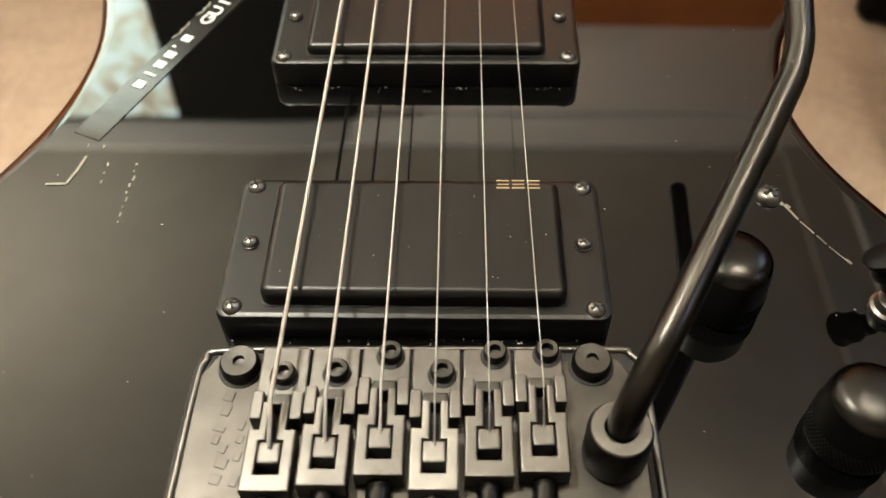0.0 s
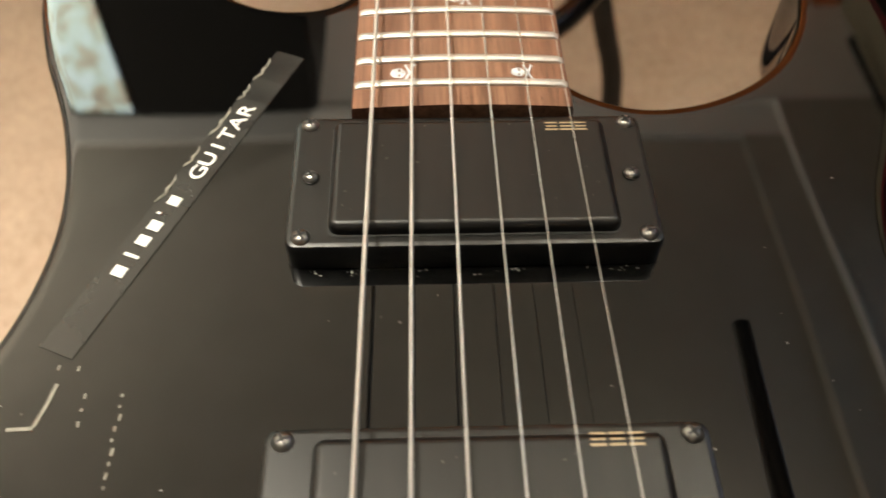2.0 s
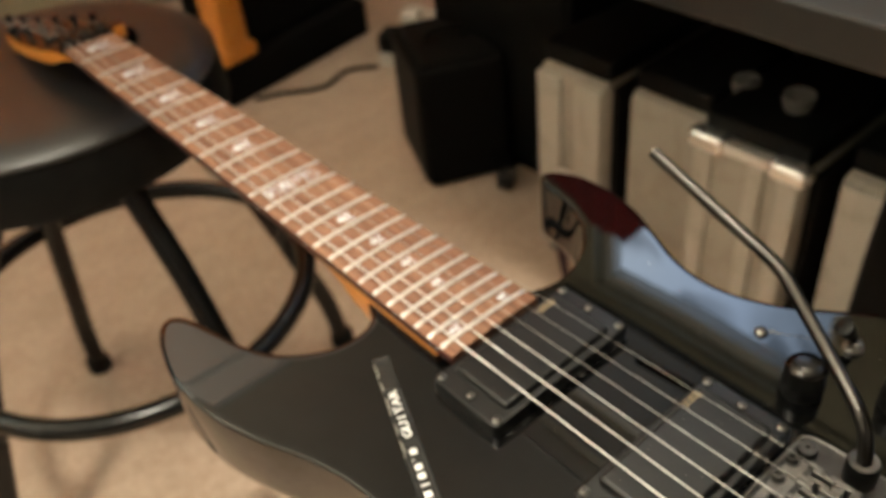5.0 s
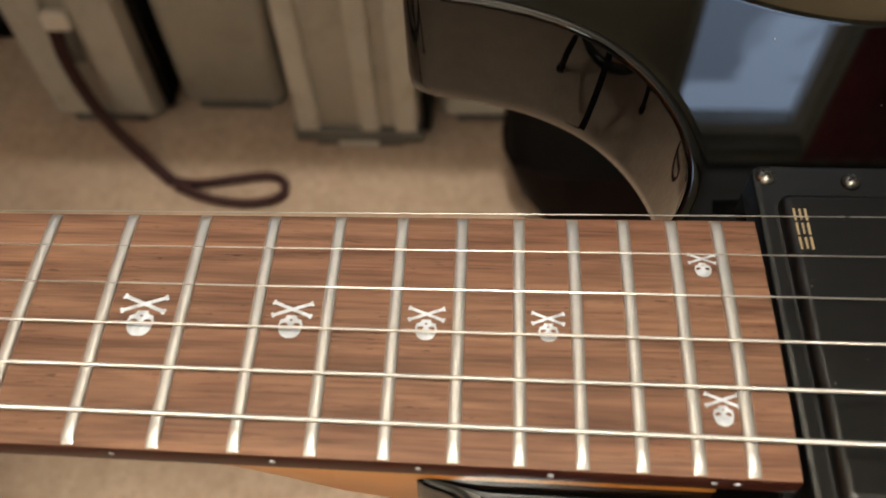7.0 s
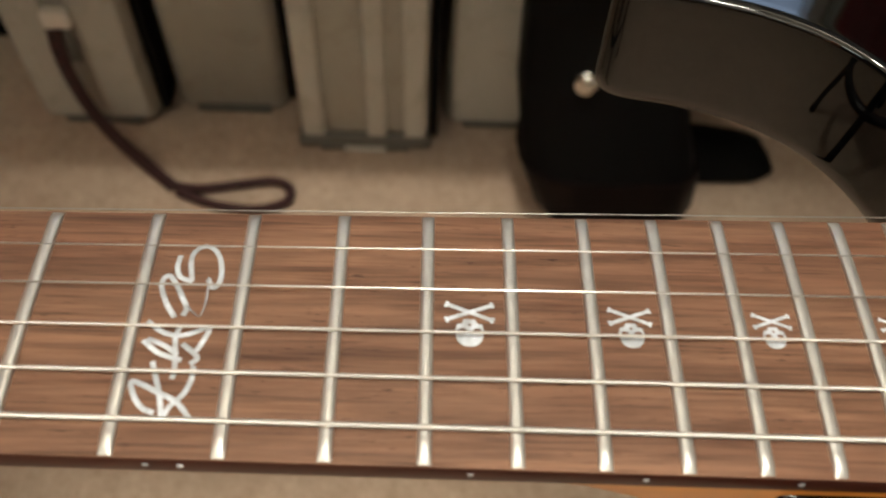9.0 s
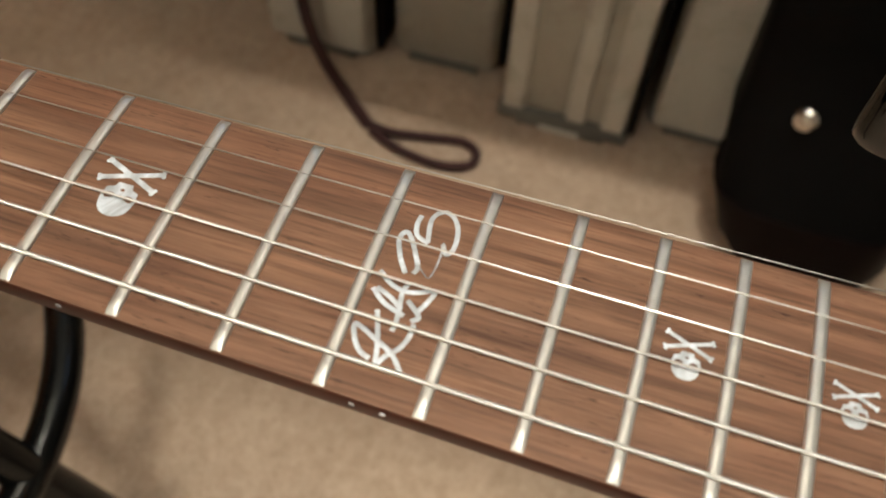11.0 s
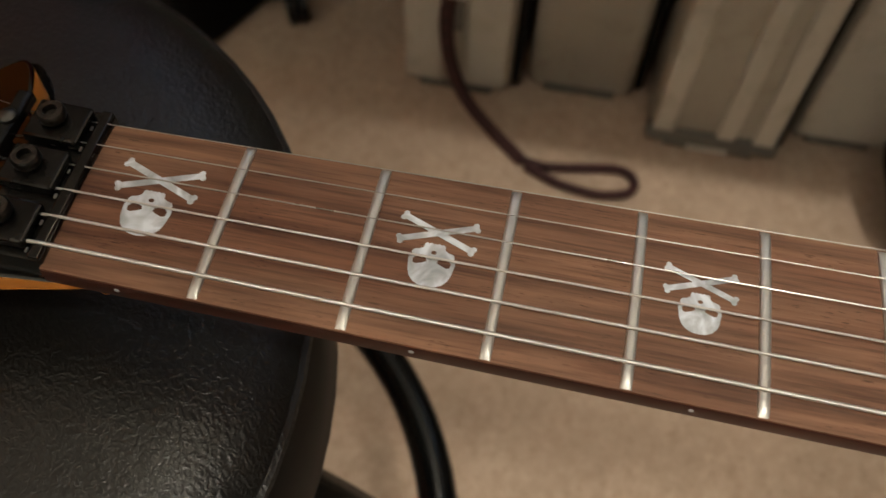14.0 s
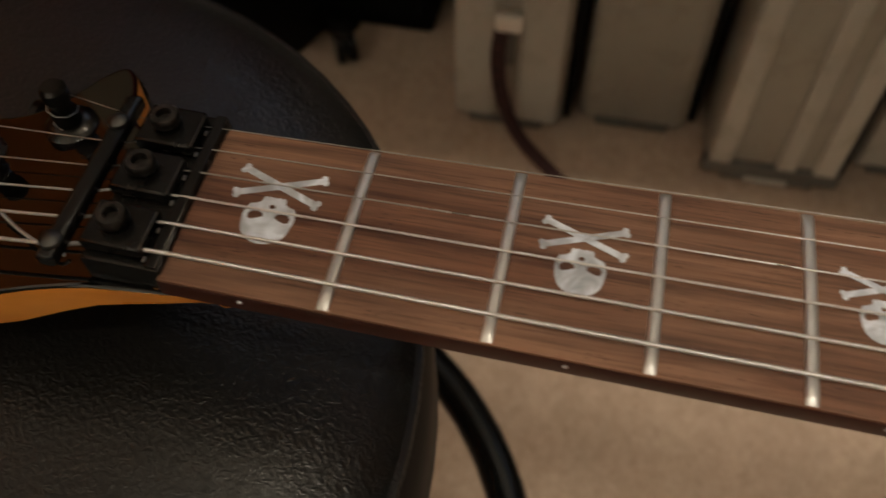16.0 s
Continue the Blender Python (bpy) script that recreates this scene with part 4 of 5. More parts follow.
rim_pts = spline([(-0.0458, -0.060, TOP + 0.0006), (-0.0456, -0.020, TOP + 0.0006), (-0.0454, 0.008, TOP + 0.0006), (-0.0444, 0.0150, TOP + 0.0006), (-0.0395, 0.0176, TOP + 0.0006), (0.0, 0.0184, TOP + 0.0006), (0.0440, 0.0188, TOP + 0.0006), (0.0495, 0.0176, TOP + 0.0006), (0.0517, 0.0120, TOP + 0.0006), (0.0522, -0.010, TOP + 0.0006), (0.0522, -0.060, TOP + 0.0006)], 5)
part("cavity_lip", tube(rim_pts, 0.0009, 10), BRIDGE, plate, "thin worn lip round the cavity")
for x, y in ((-0.0352, 0.0108), (0.0398, 0.0122)):
    post = part("post", lathe([(0.0040, -0.001), (0.0042, 0.0002), (0.0042, 0.0026), (0.0037, 0.0034), (0.0013, 0.0033), (0.0012, 0.0022), (0.0002, 0.0021)], (x, y, PLATE), 28), BRIDGE_DARK, plate, "pivot post with small socket")
    # Dark ring painted as the shade round the post.
    part("post_shade", lathe([(0.0049, 0.0), (0.0049, 0.0003), (0.0043, 0.0004)], (x, y, PLATE), 28), RECESS_SHADE, plate)
# raised maker's script along the plate as small plain bars
for x, y, w, ln in ((-36.6, 4.0, 2.2, 2.4), (-36.6, 0.7, 1.8, 2.6), (-37.4, -3.6, 2.6, 1.2), (-37.6, -6.0, 1.4, 2.2), (-35.9, -8.0, 1.6, 2.0), (-35.6, -11.2, 2.4, 2.2), (-36.2, -14.6, 2.2, 2.2), (-37.4, -18.6, 3.0, 1.0), (-38.4, -21.0, 1.0, 4.0), (-36.6, -23.6, 2.6, 1.4), (-32.8, -2.8, 1.2, 2.2), (-32.7, -5.9, 1.4, 1.8), (-32.6, -9.6, 1.4, 2.2), (-32.5, -14.8, 1.6, 2.6)):
    bm = box((-w / 2000, -ln / 2000, -0.0001), (w / 2000, ln / 2000, 0.00016), 0.00015)
    bmesh.ops.transform(bm, matrix=pose(x / 1000, y / 1000, PLATE, 0, 0, -14), verts=bm.verts)
    part("embossed_bar", bm, PLATE_BLACK, plate, "raised worn lettering shown as a bar")

SCREW_Y = (0.0073, 0.0082, 0.0126, 0.0082, 0.0129, 0.0134)
for k in range(6):
    x, sy = SADDLE_X[k], SADDLE_Y[k]
    mat = BRIDGE_WORN if k == 3 else BRIDGE
    top = -0.0016
    # one flat plate with a square window, a front slot and two prongs
    shape = [(-4.8, -6.8), (4.8, -6.8), (4.8, 6.0), (2.7, 6.0), (2.7, 12.2), (1.0, 12.2), (1.0, 3.8), (2.4, 3.8), (2.4, -3.4), (-2.4, -3.4), (-2.4, 3.8), (-1.0, 3.8), (-1.0, 12.2), (-2.7, 12.2), (-2.7, 6.0), (-4.8, 6.0)]
    loop = [Vector((x + a / 1000, sy + b / 1000)) for a, b in shape]
    saddle = part("saddle", slab(loop, [(0.0, PLATE + 0.001), (0.0, top - 0.0003), (0.0001, top - 0.0001), (0.0003, top)]), mat, guitar, "worn bright saddle" if k == 3 else "black plated saddle")
    for sx in (-1, 1):
        a, b = sorted((x + sx * 0.0028, x + sx * 0.00525))
        part("cheek", box((a, sy + 0.0085, PLATE), (b, sy + 0.0150, top - 0.0002), 0.0004), BRIDGE, saddle)
    part("insert_block", box((x - 0.00225, sy - 0.0012, PLATE + 0.0005), (x + 0.00225, sy + 0.0034, top + 0.0001), 0.0005), BRIDGE_WORN if k == 3 else BRIDGE, saddle, "string clamping insert")
    # Near-black inner faces carry the shade of the saddle's openings in their colour.
    part("window_floor", box((x - 0.0024, sy - 0.0034, PLATE), (x + 0.0024, sy + 0.0095, PLATE + 0.0006)), RECESS_SHADE, saddle, smooth=False)
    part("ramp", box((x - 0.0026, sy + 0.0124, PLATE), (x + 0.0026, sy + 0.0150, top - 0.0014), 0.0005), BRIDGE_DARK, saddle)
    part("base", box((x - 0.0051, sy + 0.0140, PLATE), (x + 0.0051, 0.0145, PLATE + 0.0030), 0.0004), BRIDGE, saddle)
    part("side_wall", box((x - 0.0049, sy - 0.0066, PLATE - 0.002), (x + 0.0049, sy - 0.0060, PLATE + 0.001)), RECESS_SHADE, saddle, smooth=False)
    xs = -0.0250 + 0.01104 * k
    # Dark ring painted as the shade under the screw.
    part("screw_shade", lathe([(0.0031, 0.0), (0.0031, 0.0002), (0.0026, 0.00025)], (xs, SCREW_Y[k] - 0.0004, PLATE + 0.0030), 20), RECESS_SHADE, saddle)
    part("screw", lathe([(0.0023, 0.0), (0.0025, 0.0004), (0.0025, 0.0021), (0.0022, 0.0025), (0.0013, 0.0025), (0.0012, 0.0008), (0.0002, 0.0007)], (xs, SCREW_Y[k], PLATE + 0.0028), 20), BRIDGE_DARK, saddle, "socket screw")
    part("rear_screw", tube([(x, sy - 0.0068, PLATE + 0.001), (x, -0.045, PLATE + 0.002)], 0.0026, 12), BLACK_METAL, saddle)

# tremolo arm
collar = part("arm_collar", lathe([(0.0058, 0.0), (0.0064, 0.001), (0.0064, 0.0105), (0.0059, 0.0115), (0.0037, 0.0115), (0.0035, 0.010), (0.0003, 0.010)], (0.0424, -0.0086, PLATE), 28), KNURL, guitar, "black collar of the tremolo arm")
part("collar_face", lathe([(0.0059, 0.0), (0.0057, 0.0004), (0.0033, 0.0004), (0.0031, 0.0)], (0.0424, -0.0086, PLATE + 0.0115), 28), BRIDGE, collar, "worn grey end face")
arm_pts = spline([(0.0424, -0.0086, 0.000), (0.0430, -0.0078, 0.0080), (0.0462, -0.0035, 0.0170), (0.0531, 0.0078, 0.0232), (0.0767, 0.0494, 0.0363), (0.0799, 0.0560, 0.0384), (0.0818, 0.0620, 0.0403), (0.0827, 0.0690, 0.0424), (0.0838, 0.0775, 0.0447), (0.0920, 0.1360, 0.0600)], 8)
part("tremolo_arm", tube(arm_pts, 0.0030, 18), DARK_CHROME, guitar, "bent dark chrome tremolo arm")


# controls
def knob(x, y):
    prof = [(0.0090, -0.0004), (0.0092, 0.0003), (0.0092, 0.0064), (0.0090, 0.0070), (0.0088, 0.0132), (0.0084, 0.0142)]
    k = part("control_knob", lathe(prof, (x, y, TOP + 0.0004), 48), KNURL, guitar, "glossy black metal control knob with knurled side")
    part("dome", lathe([(0.0084, 0.0), (0.0081, 0.0008), (0.0073, 0.0017), (0.0058, 0.0024), (0.0035, 0.0028), (0.0003, 0.0029)], (x, y, TOP + 0.0145), 48), KNOB, k, "polished domed cap")
    knurl = bmesh.new()
    for j in range(64):
        a = math.tau * j / 64
        for sgn in (-1, 1):
            b = a + 0.30 * sgn
            join(knurl, tube([(x + 0.0092 * math.cos(a + (b - a) * q), y + 0.0092 * math.sin(a + (b - a) * q), TOP + 0.0010 + 0.0055 * q) for q in (0, 0.25, 0.5, 0.75, 1)], 0.00016, 4))
    part("knurling", knurl, KNURL, k, tags=dict(kind="stuff", label="fine cross-cut knurling"))
    return k


knob(0.0721, 0.0337)
knob(0.0926, -0.0010)
switch = part("toggle_switch", lathe([(0.0046, 0), (0.0046, 0.0014), (0.0038, 0.0018), (0.0036, 0.0040), (0.0020, 0.0046)], (0.1102, 0.0308, TOP), 18), SCREW_GREY, guitar, "three-way toggle switch with black tip")
part("tip", tube(spline([(0.1102, 0.0308, TOP + 0.004), (0.1086, 0.0322, TOP + 0.008), (0.1058, 0.0345, TOP + 0.013), (0.1046, 0.0353, TOP + 0.015)], 4), [0.0016] * 3 + [0.0026] * 3 + [0.0038] * 3 + [0.0044] * 3 + [0.0032], 14), KNURL, switch, "black plastic switch tip")
dome_screw((0.0905, 0.0660, TOP), 0.0034, guitar, SCREW_GREY)

# label tape with raised white letters; the owner's name stays plain bars
tape_a, tape_b = Vector((-0.0917, 0.0872)), Vector((-0.0482, 0.1860))
along = (tape_b - tape_a).normalized()
across = Vector((-along.y, along.x))
tilt = math.atan2(along.y, along.x)
length = (tape_b - tape_a).length
M = Matrix.Translation((tape_a.x, tape_a.y, TOP)) @ Matrix.Rotation(tilt, 4, "Z")
bm = bmesh.new()
rows = []
for k in range(33):
    u = length * k / 32
    lift = 0.00022 + 0.00010 * math.sin(k * 1.7) ** 2
    rows.append([bm.verts.new((u, w, z)) for w, z in ((-0.0044, 0.00005), (-0.0043, lift), (0.0043, lift + (0.0003 if 14 < k < 30 and k % 3 else 0)), (0.0044, 0.00005))])
for low, high in zip(rows, rows[1:]):
    for j in range(3):
        bm.faces.new((low[j], low[j + 1], high[j + 1], high[j]))
bmesh.ops.transform(bm, matrix=M, verts=bm.verts)
tape = part("label_tape", bm, TAPE, guitar, "smoky embossed label tape stuck aslant, edge lifting")
start, pitch = 0.0238, 0.00495
for k, (dx, w, h0, h1) in enumerate(((0, 0.0030, -0.0016, 0.0016), (1, 0.0009, -0.0019, 0.0019), (2, 0.0030, -0.0016, 0.0016), (3, 0.0030, -0.0016, 0.0016), (3.78, 0.0007, 0.0008, 0.0019), (4.75, 0.0029, -0.0016, 0.0016))):
    b = box((start + dx * pitch - w / 2, h0, 0.00030), (start + dx * pitch + w / 2, h1, 0.00052))
    bmesh.ops.transform(b, matrix=M, verts=b.verts)
    part("white_bar", b, WHITE_PRINT, tape, "raised white bar", smooth=False)
for k, ch in enumerate("GUITAR"):
    mesh = text_mesh(ch, 0.0056, 0.00012, 0.00007)
    mesh.transform(M @ Matrix.Translation((start + (7 + k) * pitch * 0.985, -0.0020, 0.00042)) @ Matrix.Diagonal((1.28, 1.0, 1.0, 1.0)))
    mesh.materials.clear()
    mesh.materials.append(WHITE_PRINT)
    ob = new("letter", mesh)
    ob.parent = tape
    ob["label"] = "raised white letter"
# whitish torn film along the tape's upper edge
for u0, u1 in ((0.045, 0.055), (0.058, 0.066), (0.070, 0.082), (0.085, 0.092), (0.094, 0.104)):
    pts = [(u0 + (u1 - u0) * j / 6, 0.0044 - 0.0012 * math.sin(math.pi * j / 6) * (0.4 + 0.6 * ((j * 7) % 3) / 2), 0.00055) for j in range(7)]
    b = tube(pts, [0.0001, 0.0004, 0.0003, 0.0005, 0.0003, 0.0004, 0.0001], 5, flat=0.4)
    bmesh.ops.transform(b, matrix=M, verts=b.verts)
    part("peeling_edge", b, RESIDUE, tape, "whitish peeling edge of the tape")

# glue residue and scratches on the top
for pts, r in (
    ([(-0.0895, 0.0795), (-0.0905, 0.0745), (-0.0920, 0.0695)], 0.0005),
    ([(-0.0920, 0.0692), (-0.0975, 0.0690)], 0.0005),
    ([(0.0938, 0.0632), (0.0952, 0.0606), (0.0962, 0.0583)], 0.00032),
    ([(0.0965, 0.0577), (0.0981, 0.0553), (0.0990, 0.0537)], 0.00022),
    ([(0.0995, 0.0531), (0.1012, 0.0503)], 0.00026),
    ([(0.1016, 0.0496), (0.1034, 0.0470), (0.1050, 0.0448)], 0.00020),
    ([(0.1046, 0.0456), (0.1056, 0.0442)], 0.00042),
    ([(0.0927, 0.0644), (0.0936, 0.0633)], 0.00062),
    ([(0.0941, 0.0634), (0.0951, 0.0622)], 0.00050),
):
    part("scuff", tube([(x, y, TOP + 0.0001) for x, y in pts], r, 5, flat=0.25), RESIDUE, guitar, "pale scuff in the lacquer")
rng = random.Random(4)
for x0, y0, x1, y1, cnt in ((-0.075, 0.0765, -0.0752, 0.056, 9), (-0.083, 0.0765, -0.0832, 0.070, 3), (-0.0905, 0.0835, -0.086, 0.0832, 2)):
    for k in range(cnt):
        f = k / max(1, cnt - 1)
        x, y = x0 + (x1 - x0) * f + rng.uniform(-0.0003, 0.0003), y0 + (y1 - y0) * f
        ln = rng.uniform(0.0003, 0.0009)
        part("scuff", tube([(x, y - ln, TOP + 0.0001), (x + rng.uniform(-0.0002, 0.0002), y + ln, TOP + 0.0001)], 0.00032, 5, flat=0.3), RESIDUE, guitar, "pale scuff in the lacquer")

# dust specks on the top, the covers and along the ring edges
DUST = speckled("pale_dust", (0.30, 0.28, 0.25), (0.46, 0.44, 0.40), 900.0, 0.9)
dust = bmesh.new()


def fleck(x, y, z, size):
    a = rng.uniform(0, math.pi)
    dx, dy = size * math.cos(a), size * math.sin(a)
    join(dust, tube([(x - dx, y - dy, z), (x + dx * 0.2, y + dy * 0.3, z + 0.00004), (x + dx, y + dy, z)], size * rng.uniform(0.25, 0.6), 4, flat=0.4))


for k in range(130):
    x, y = rng.uniform(-0.11, 0.12), rng.uniform(-0.05, 0.19)
    if abs(x) < 0.046 and (y < 0.02 or 0.021 < y < 0.066 or y > 0.108):
        continue
    if Vector((x + 0.07, y - 0.137)).length < 0.055 or (abs(x) > 0.085 and y > 0.15):
        continue
    fleck(x, y, TOP + 0.00006, rng.choice((0.00010, 0.00014, 0.0002, 0.0003)))
for cy, z in ((0.1304, -0.0002), (0.0434, 0.0002)):
    for k in range(26):
        fleck(rng.uniform(-0.031, 0.033), cy + rng.uniform(-0.015, 0.015), z + 0.00006, rng.choice((0.00008, 0.0001, 0.00018)))
    for k in range(34):
        fleck(rng.uniform(-0.040, 0.040), cy - 0.0218 - abs(rng.gauss(0, 0.0010)), TOP + 0.00008, rng.uniform(0.0001, 0.0003))
part("dust", dust, DUST, guitar, tags=dict(kind="stuff", label="scattered pale dust specks"))

# ---------------------------------------------------------------- stool
SC = (-0.024, 0.740)
OX, OY = -0.0017, 0.0247
stool = thing("bar_stool", (SC[0], SC[1], 0), "black leather topped round bar stool with metal foot ring", "stool")
r = 0.168
seat_z = Z0 - 0.050
prof = [(r - 0.006, -0.074), (r + 0.002, -0.070), (r + 0.0045, -0.062), (r + 0.0025, -0.030), (r - 0.002, -0.016)]
part("seat_band", lathe([(a, seat_z + b) for a, b in prof], (OX, OY, 0), 72), STOOL_BAND, stool, "black vinyl band round the seat")
prof = [(r - 0.002, -0.018), (r + 0.0012, -0.0165), (r - 0.001, -0.0135), (r - 0.010, -0.0070), (r - 0.030, -0.0025), (r - 0.07, -0.0006), (0.002, 0.0)]
part("seat_cushion", lathe([(a, seat_z + b) for a, b in prof], (OX, OY, 0), 72), LEATHER, stool, "pebbled black leather cushion")
part("piping", tube([(OX + (r - 0.0005) * math.cos(a), OY + (r - 0.0005) * math.sin(a), seat_z - 0.0160) for a in (math.tau * k / 72 for k in range(72))], 0.0022, 8, closed=True), LEATHER, stool)
part("hub", lathe([(0.045, seat_z - 0.125), (0.05, seat_z - 0.12), (0.06, seat_z - 0.075), (0.09, seat_z - 0.0718)], steps=32), STOOL_METAL, stool)
for a in (192.0, 276.5, 6.0, 98.0):
    ca, sa = math.cos(radians(a)), math.sin(radians(a))
    prof = [(0.060, 0.505), (0.085, 0.480), (0.108, 0.445), (0.150, 0.375), (0.185, 0.279), (0.224, 0.150), (0.243, 0.085), (0.253, 0.012)]
    pts = [(p.x * ca, p.x * sa, p.z) for p in spline([(q, 0, z) for q, z in prof], 5)]
    leg = part("leg", tube(pts, 0.0125, 14), STOOL_METAL, stool)
    part("foot_cap", lathe([(0.016, 0.0), (0.0175, 0.003), (0.0165, 0.022), (0.0135, 0.026)], (0.2535 * ca, 0.2535 * sa, 0), 16), CASE_EDGE, leg, "black rubber foot")
part("foot_ring", tube([(OX + 0.200 * math.cos(a), OY * 0.5 + 0.200 * math.sin(a), 0.279) for a in (math.tau * k / 80 for k in range(80))], 0.0115, 14, closed=True), STOOL_METAL, stool, "black tubular foot ring")


# plain round table that carries the guitar's body
table = thing("side_table", (0.0, -0.035, 0), "small black round side table under the guitar body", "table")
tz = Z0 + BACK
part("table_top", lathe([(0.105, tz - 0.022), (0.110, tz - 0.018), (0.110, tz - 0.004), (0.106, tz)], steps=48), STOOL_BAND, table)
part("column", lathe([(0.028, 0.02), (0.022, 0.05), (0.022, tz - 0.03), (0.05, tz - 0.0222)], steps=24), STOOL_METAL, table)
part("foot_plate", lathe([(0.105, 0.0), (0.105, 0.010), (0.03, 0.022)], steps=40), STOOL_METAL, table)


# ---------------------------------------------------------------- cases under the desk
def hard_case(y0, y1, x, height, ribs, depth=0.26, metal_top=False):
    case = thing("hard_case", (x, (y0 + y1) / 2, 0), "cream ribbed hard case standing upright with %s" % ("bright metal top edge" if metal_top else "dark edges"), "case", "cases under the desk")
    h = (y1 - y0) / 2
    loop = round_rect(0.0, -h, depth, h, 0.014)
    part("shell", slab(loop, [(0.004, 0.004), (0.0, 0.012), (0.0, height - 0.014), (0.004, height - 0.004), (0.012, height)]), CASE_SHELL, case)
    for a, b in ribs:
        bm = box((-0.006, -h + a * 2 * h, 0.014), (0.008, -h + b * 2 * h, height - 0.010), 0.004, 3)
        part("rib", bm, CASE_RIB, case)
    part("side_edge", box((0.012, -h - 0.010, 0.010), (depth - 0.01, -h - 0.0005, height - 0.004), 0.003), CASE_EDGE, case, "black strip down the case side")
    part("foot", box((-0.003, -h + 0.02, 0.0), (0.05, h - 0.02, 0.012), 0.003), GREY_PLASTIC, case)
    if metal_top:
        part("base_band", box((-0.0075, -h - 0.002, 0.012), (0.010, h + 0.002, 0.030), 0.003), GREY_PLASTIC, case, "dull brown base band")
        part("foot_plate", box((-0.0045, -0.022, 0.001), (-0.0005, 0.024, 0.016), 0.0015), PALE_PLASTIC, case, "pale plastic foot plate")
        part("top_edge", box((-0.008, -h - 0.004, height - 0.006), (0.012, h + 0.004, height + 0.008), 0.003), ALU, case, "bright metal top edge")
        for side in (-1, 1):
            mid = side * (h - 0.018)
            part("corner_cap", box((-0.0115, mid - 0.024, height - 0.012), (0.0145, mid + 0.024, height + 0.0115), 0.007, 5), POLISHED, case, "polished metal corner cap")
    part("lid", box((0.012, -h + 0.004, height + 0.0005), (depth - 0.01, h - 0.004, height + 0.03), 0.004), CASE_EDGE, case, "black lid")
    return case


c1 = hard_case(0.590, 0.716, 0.598, 0.327, ((0.04, 0.42), (0.62, 0.98)))
c2 = hard_case(0.447, 0.572, 0.620, 0.322, ())
c3 = hard_case(0.285, 0.426, 0.567, 0.338, ((0.02, 0.20), (0.32, 0.48), (0.80, 0.98)), metal_top=True)
c4 = hard_case(0.155, 0.266, 0.606, 0.336, ((0.05, 0.95),))
latch = part("latch", box((-0.016, -0.012, 0.150), (-0.004, 0.016, 0.172), 0.003), ALU, c1, "bright metal latch")
part("latch_plate", box((-0.010, -0.006, 0.100), (-0.005, 0.010, 0.150), 0.002), GREY_PLASTIC, c1)

# wrist cord hanging from the latch, looped on the carpet
cord_pts = spline([(0.588, 0.662, 0.150), (0.583, 0.664, 0.110), (0.575, 0.655, 0.060), (0.560, 0.632, 0.022), (0.530, 0.592, 0.0075), (0.502, 0.560, 0.0070)], 6)
cord = part("wrist_cord", tube(cord_pts, 0.0080, 10, flat=0.6), CORD, label="", tags=dict(label="dark red braided wrist cord hanging from the case latch", category="cord"))
loop_pts = spline([(0.503, 0.561, 0.0065), (0.500, 0.530, 0.006), (0.507, 0.490, 0.006), (0.513, 0.452, 0.006), (0.503, 0.434, 0.006), (0.484, 0.437, 0.006), (0.474, 0.470, 0.006), (0.480, 0.515, 0.006), (0.495, 0.553, 0.0065)], 6)
part("loop", tube(loop_pts, 0.0052, 10), CORD, cord)

# desk edge over the cases
desk = thing("desk", (0.56, 0.35, 0), "low dark grey desk over the cases", "desk")
part("desk_top", box((-0.06, -1.4, 0.515), (0.60, 0.42, 0.560), 0.004), DESK_GREY, desk)
part("back_panel", box((0.50, -1.38, 0.0), (0.53, 0.40, 0.5145), 0.002), CASE_EDGE, desk)
part("end_panel", box((0.02, -1.38, 0.0), (0.49, -1.35, 0.5145), 0.002), CASE_EDGE, desk)

# black bag leaning beside the cases
bag = thing("gig_bag", (0.505, 0.085, 0), "black vinyl bag with silver stud and dark brown base", "bag")


def pouch(levels, seed):
    """A soft bag lofted through (cx, cy, half x, half y, z) levels."""
    r2 = random.Random(seed)
    bm = bmesh.new()
    n, rings = 32, []
    for cx, cy, hx, hy, z in levels:
        ring = []
        for k in range(n):
            a = math.tau * k / n
            c, q = math.cos(a), math.sin(a)
            w = 1 + r2.uniform(-0.025, 0.025) + 0.03 * math.sin(3 * a + z * 30)
            ring.append(bm.verts.new((cx + hx * w * math.copysign(abs(c) ** 0.6, c), cy + hy * w * math.copysign(abs(q) ** 0.6, q), z)))
        rings.append(ring)
    for low, high in zip(rings, rings[1:]):
        for k in range(n):
            bm.faces.new((low[k], low[(k + 1) % n], high[(k + 1) % n], high[k]))
    bm.faces.new(rings[0])
    bm.faces.new(rings[-1])
    return bm


SACK = [(-0.005, 0.000, 0.045, 0.045, 0.0), (-0.005, 0.001, 0.056, 0.062, 0.010), (0.000, 0.007, 0.060, 0.078, 0.040), (0.015, 0.015, 0.060, 0.088, 0.080), (0.040, 0.025, 0.056, 0.084, 0.13), (0.060, 0.040, 0.052, 0.074, 0.20), (0.075, 0.053, 0.048, 0.062, 0.28), (0.085, 0.060, 0.045, 0.058, 0.36), (0.095, 0.063, 0.035, 0.050, 0.44), (0.095, 0.063, 0.012, 0.020, 0.47)]
part("sleeve", pouch(SACK, 5), BAG_VINYL, bag, "black padded sleeve")
part("base", pouch([(cx, cy, hx + 0.004, hy + 0.004, z) for cx, cy, hx, hy, z in SACK[:4]], 3), BAG_BASE, bag, "dark brown base")
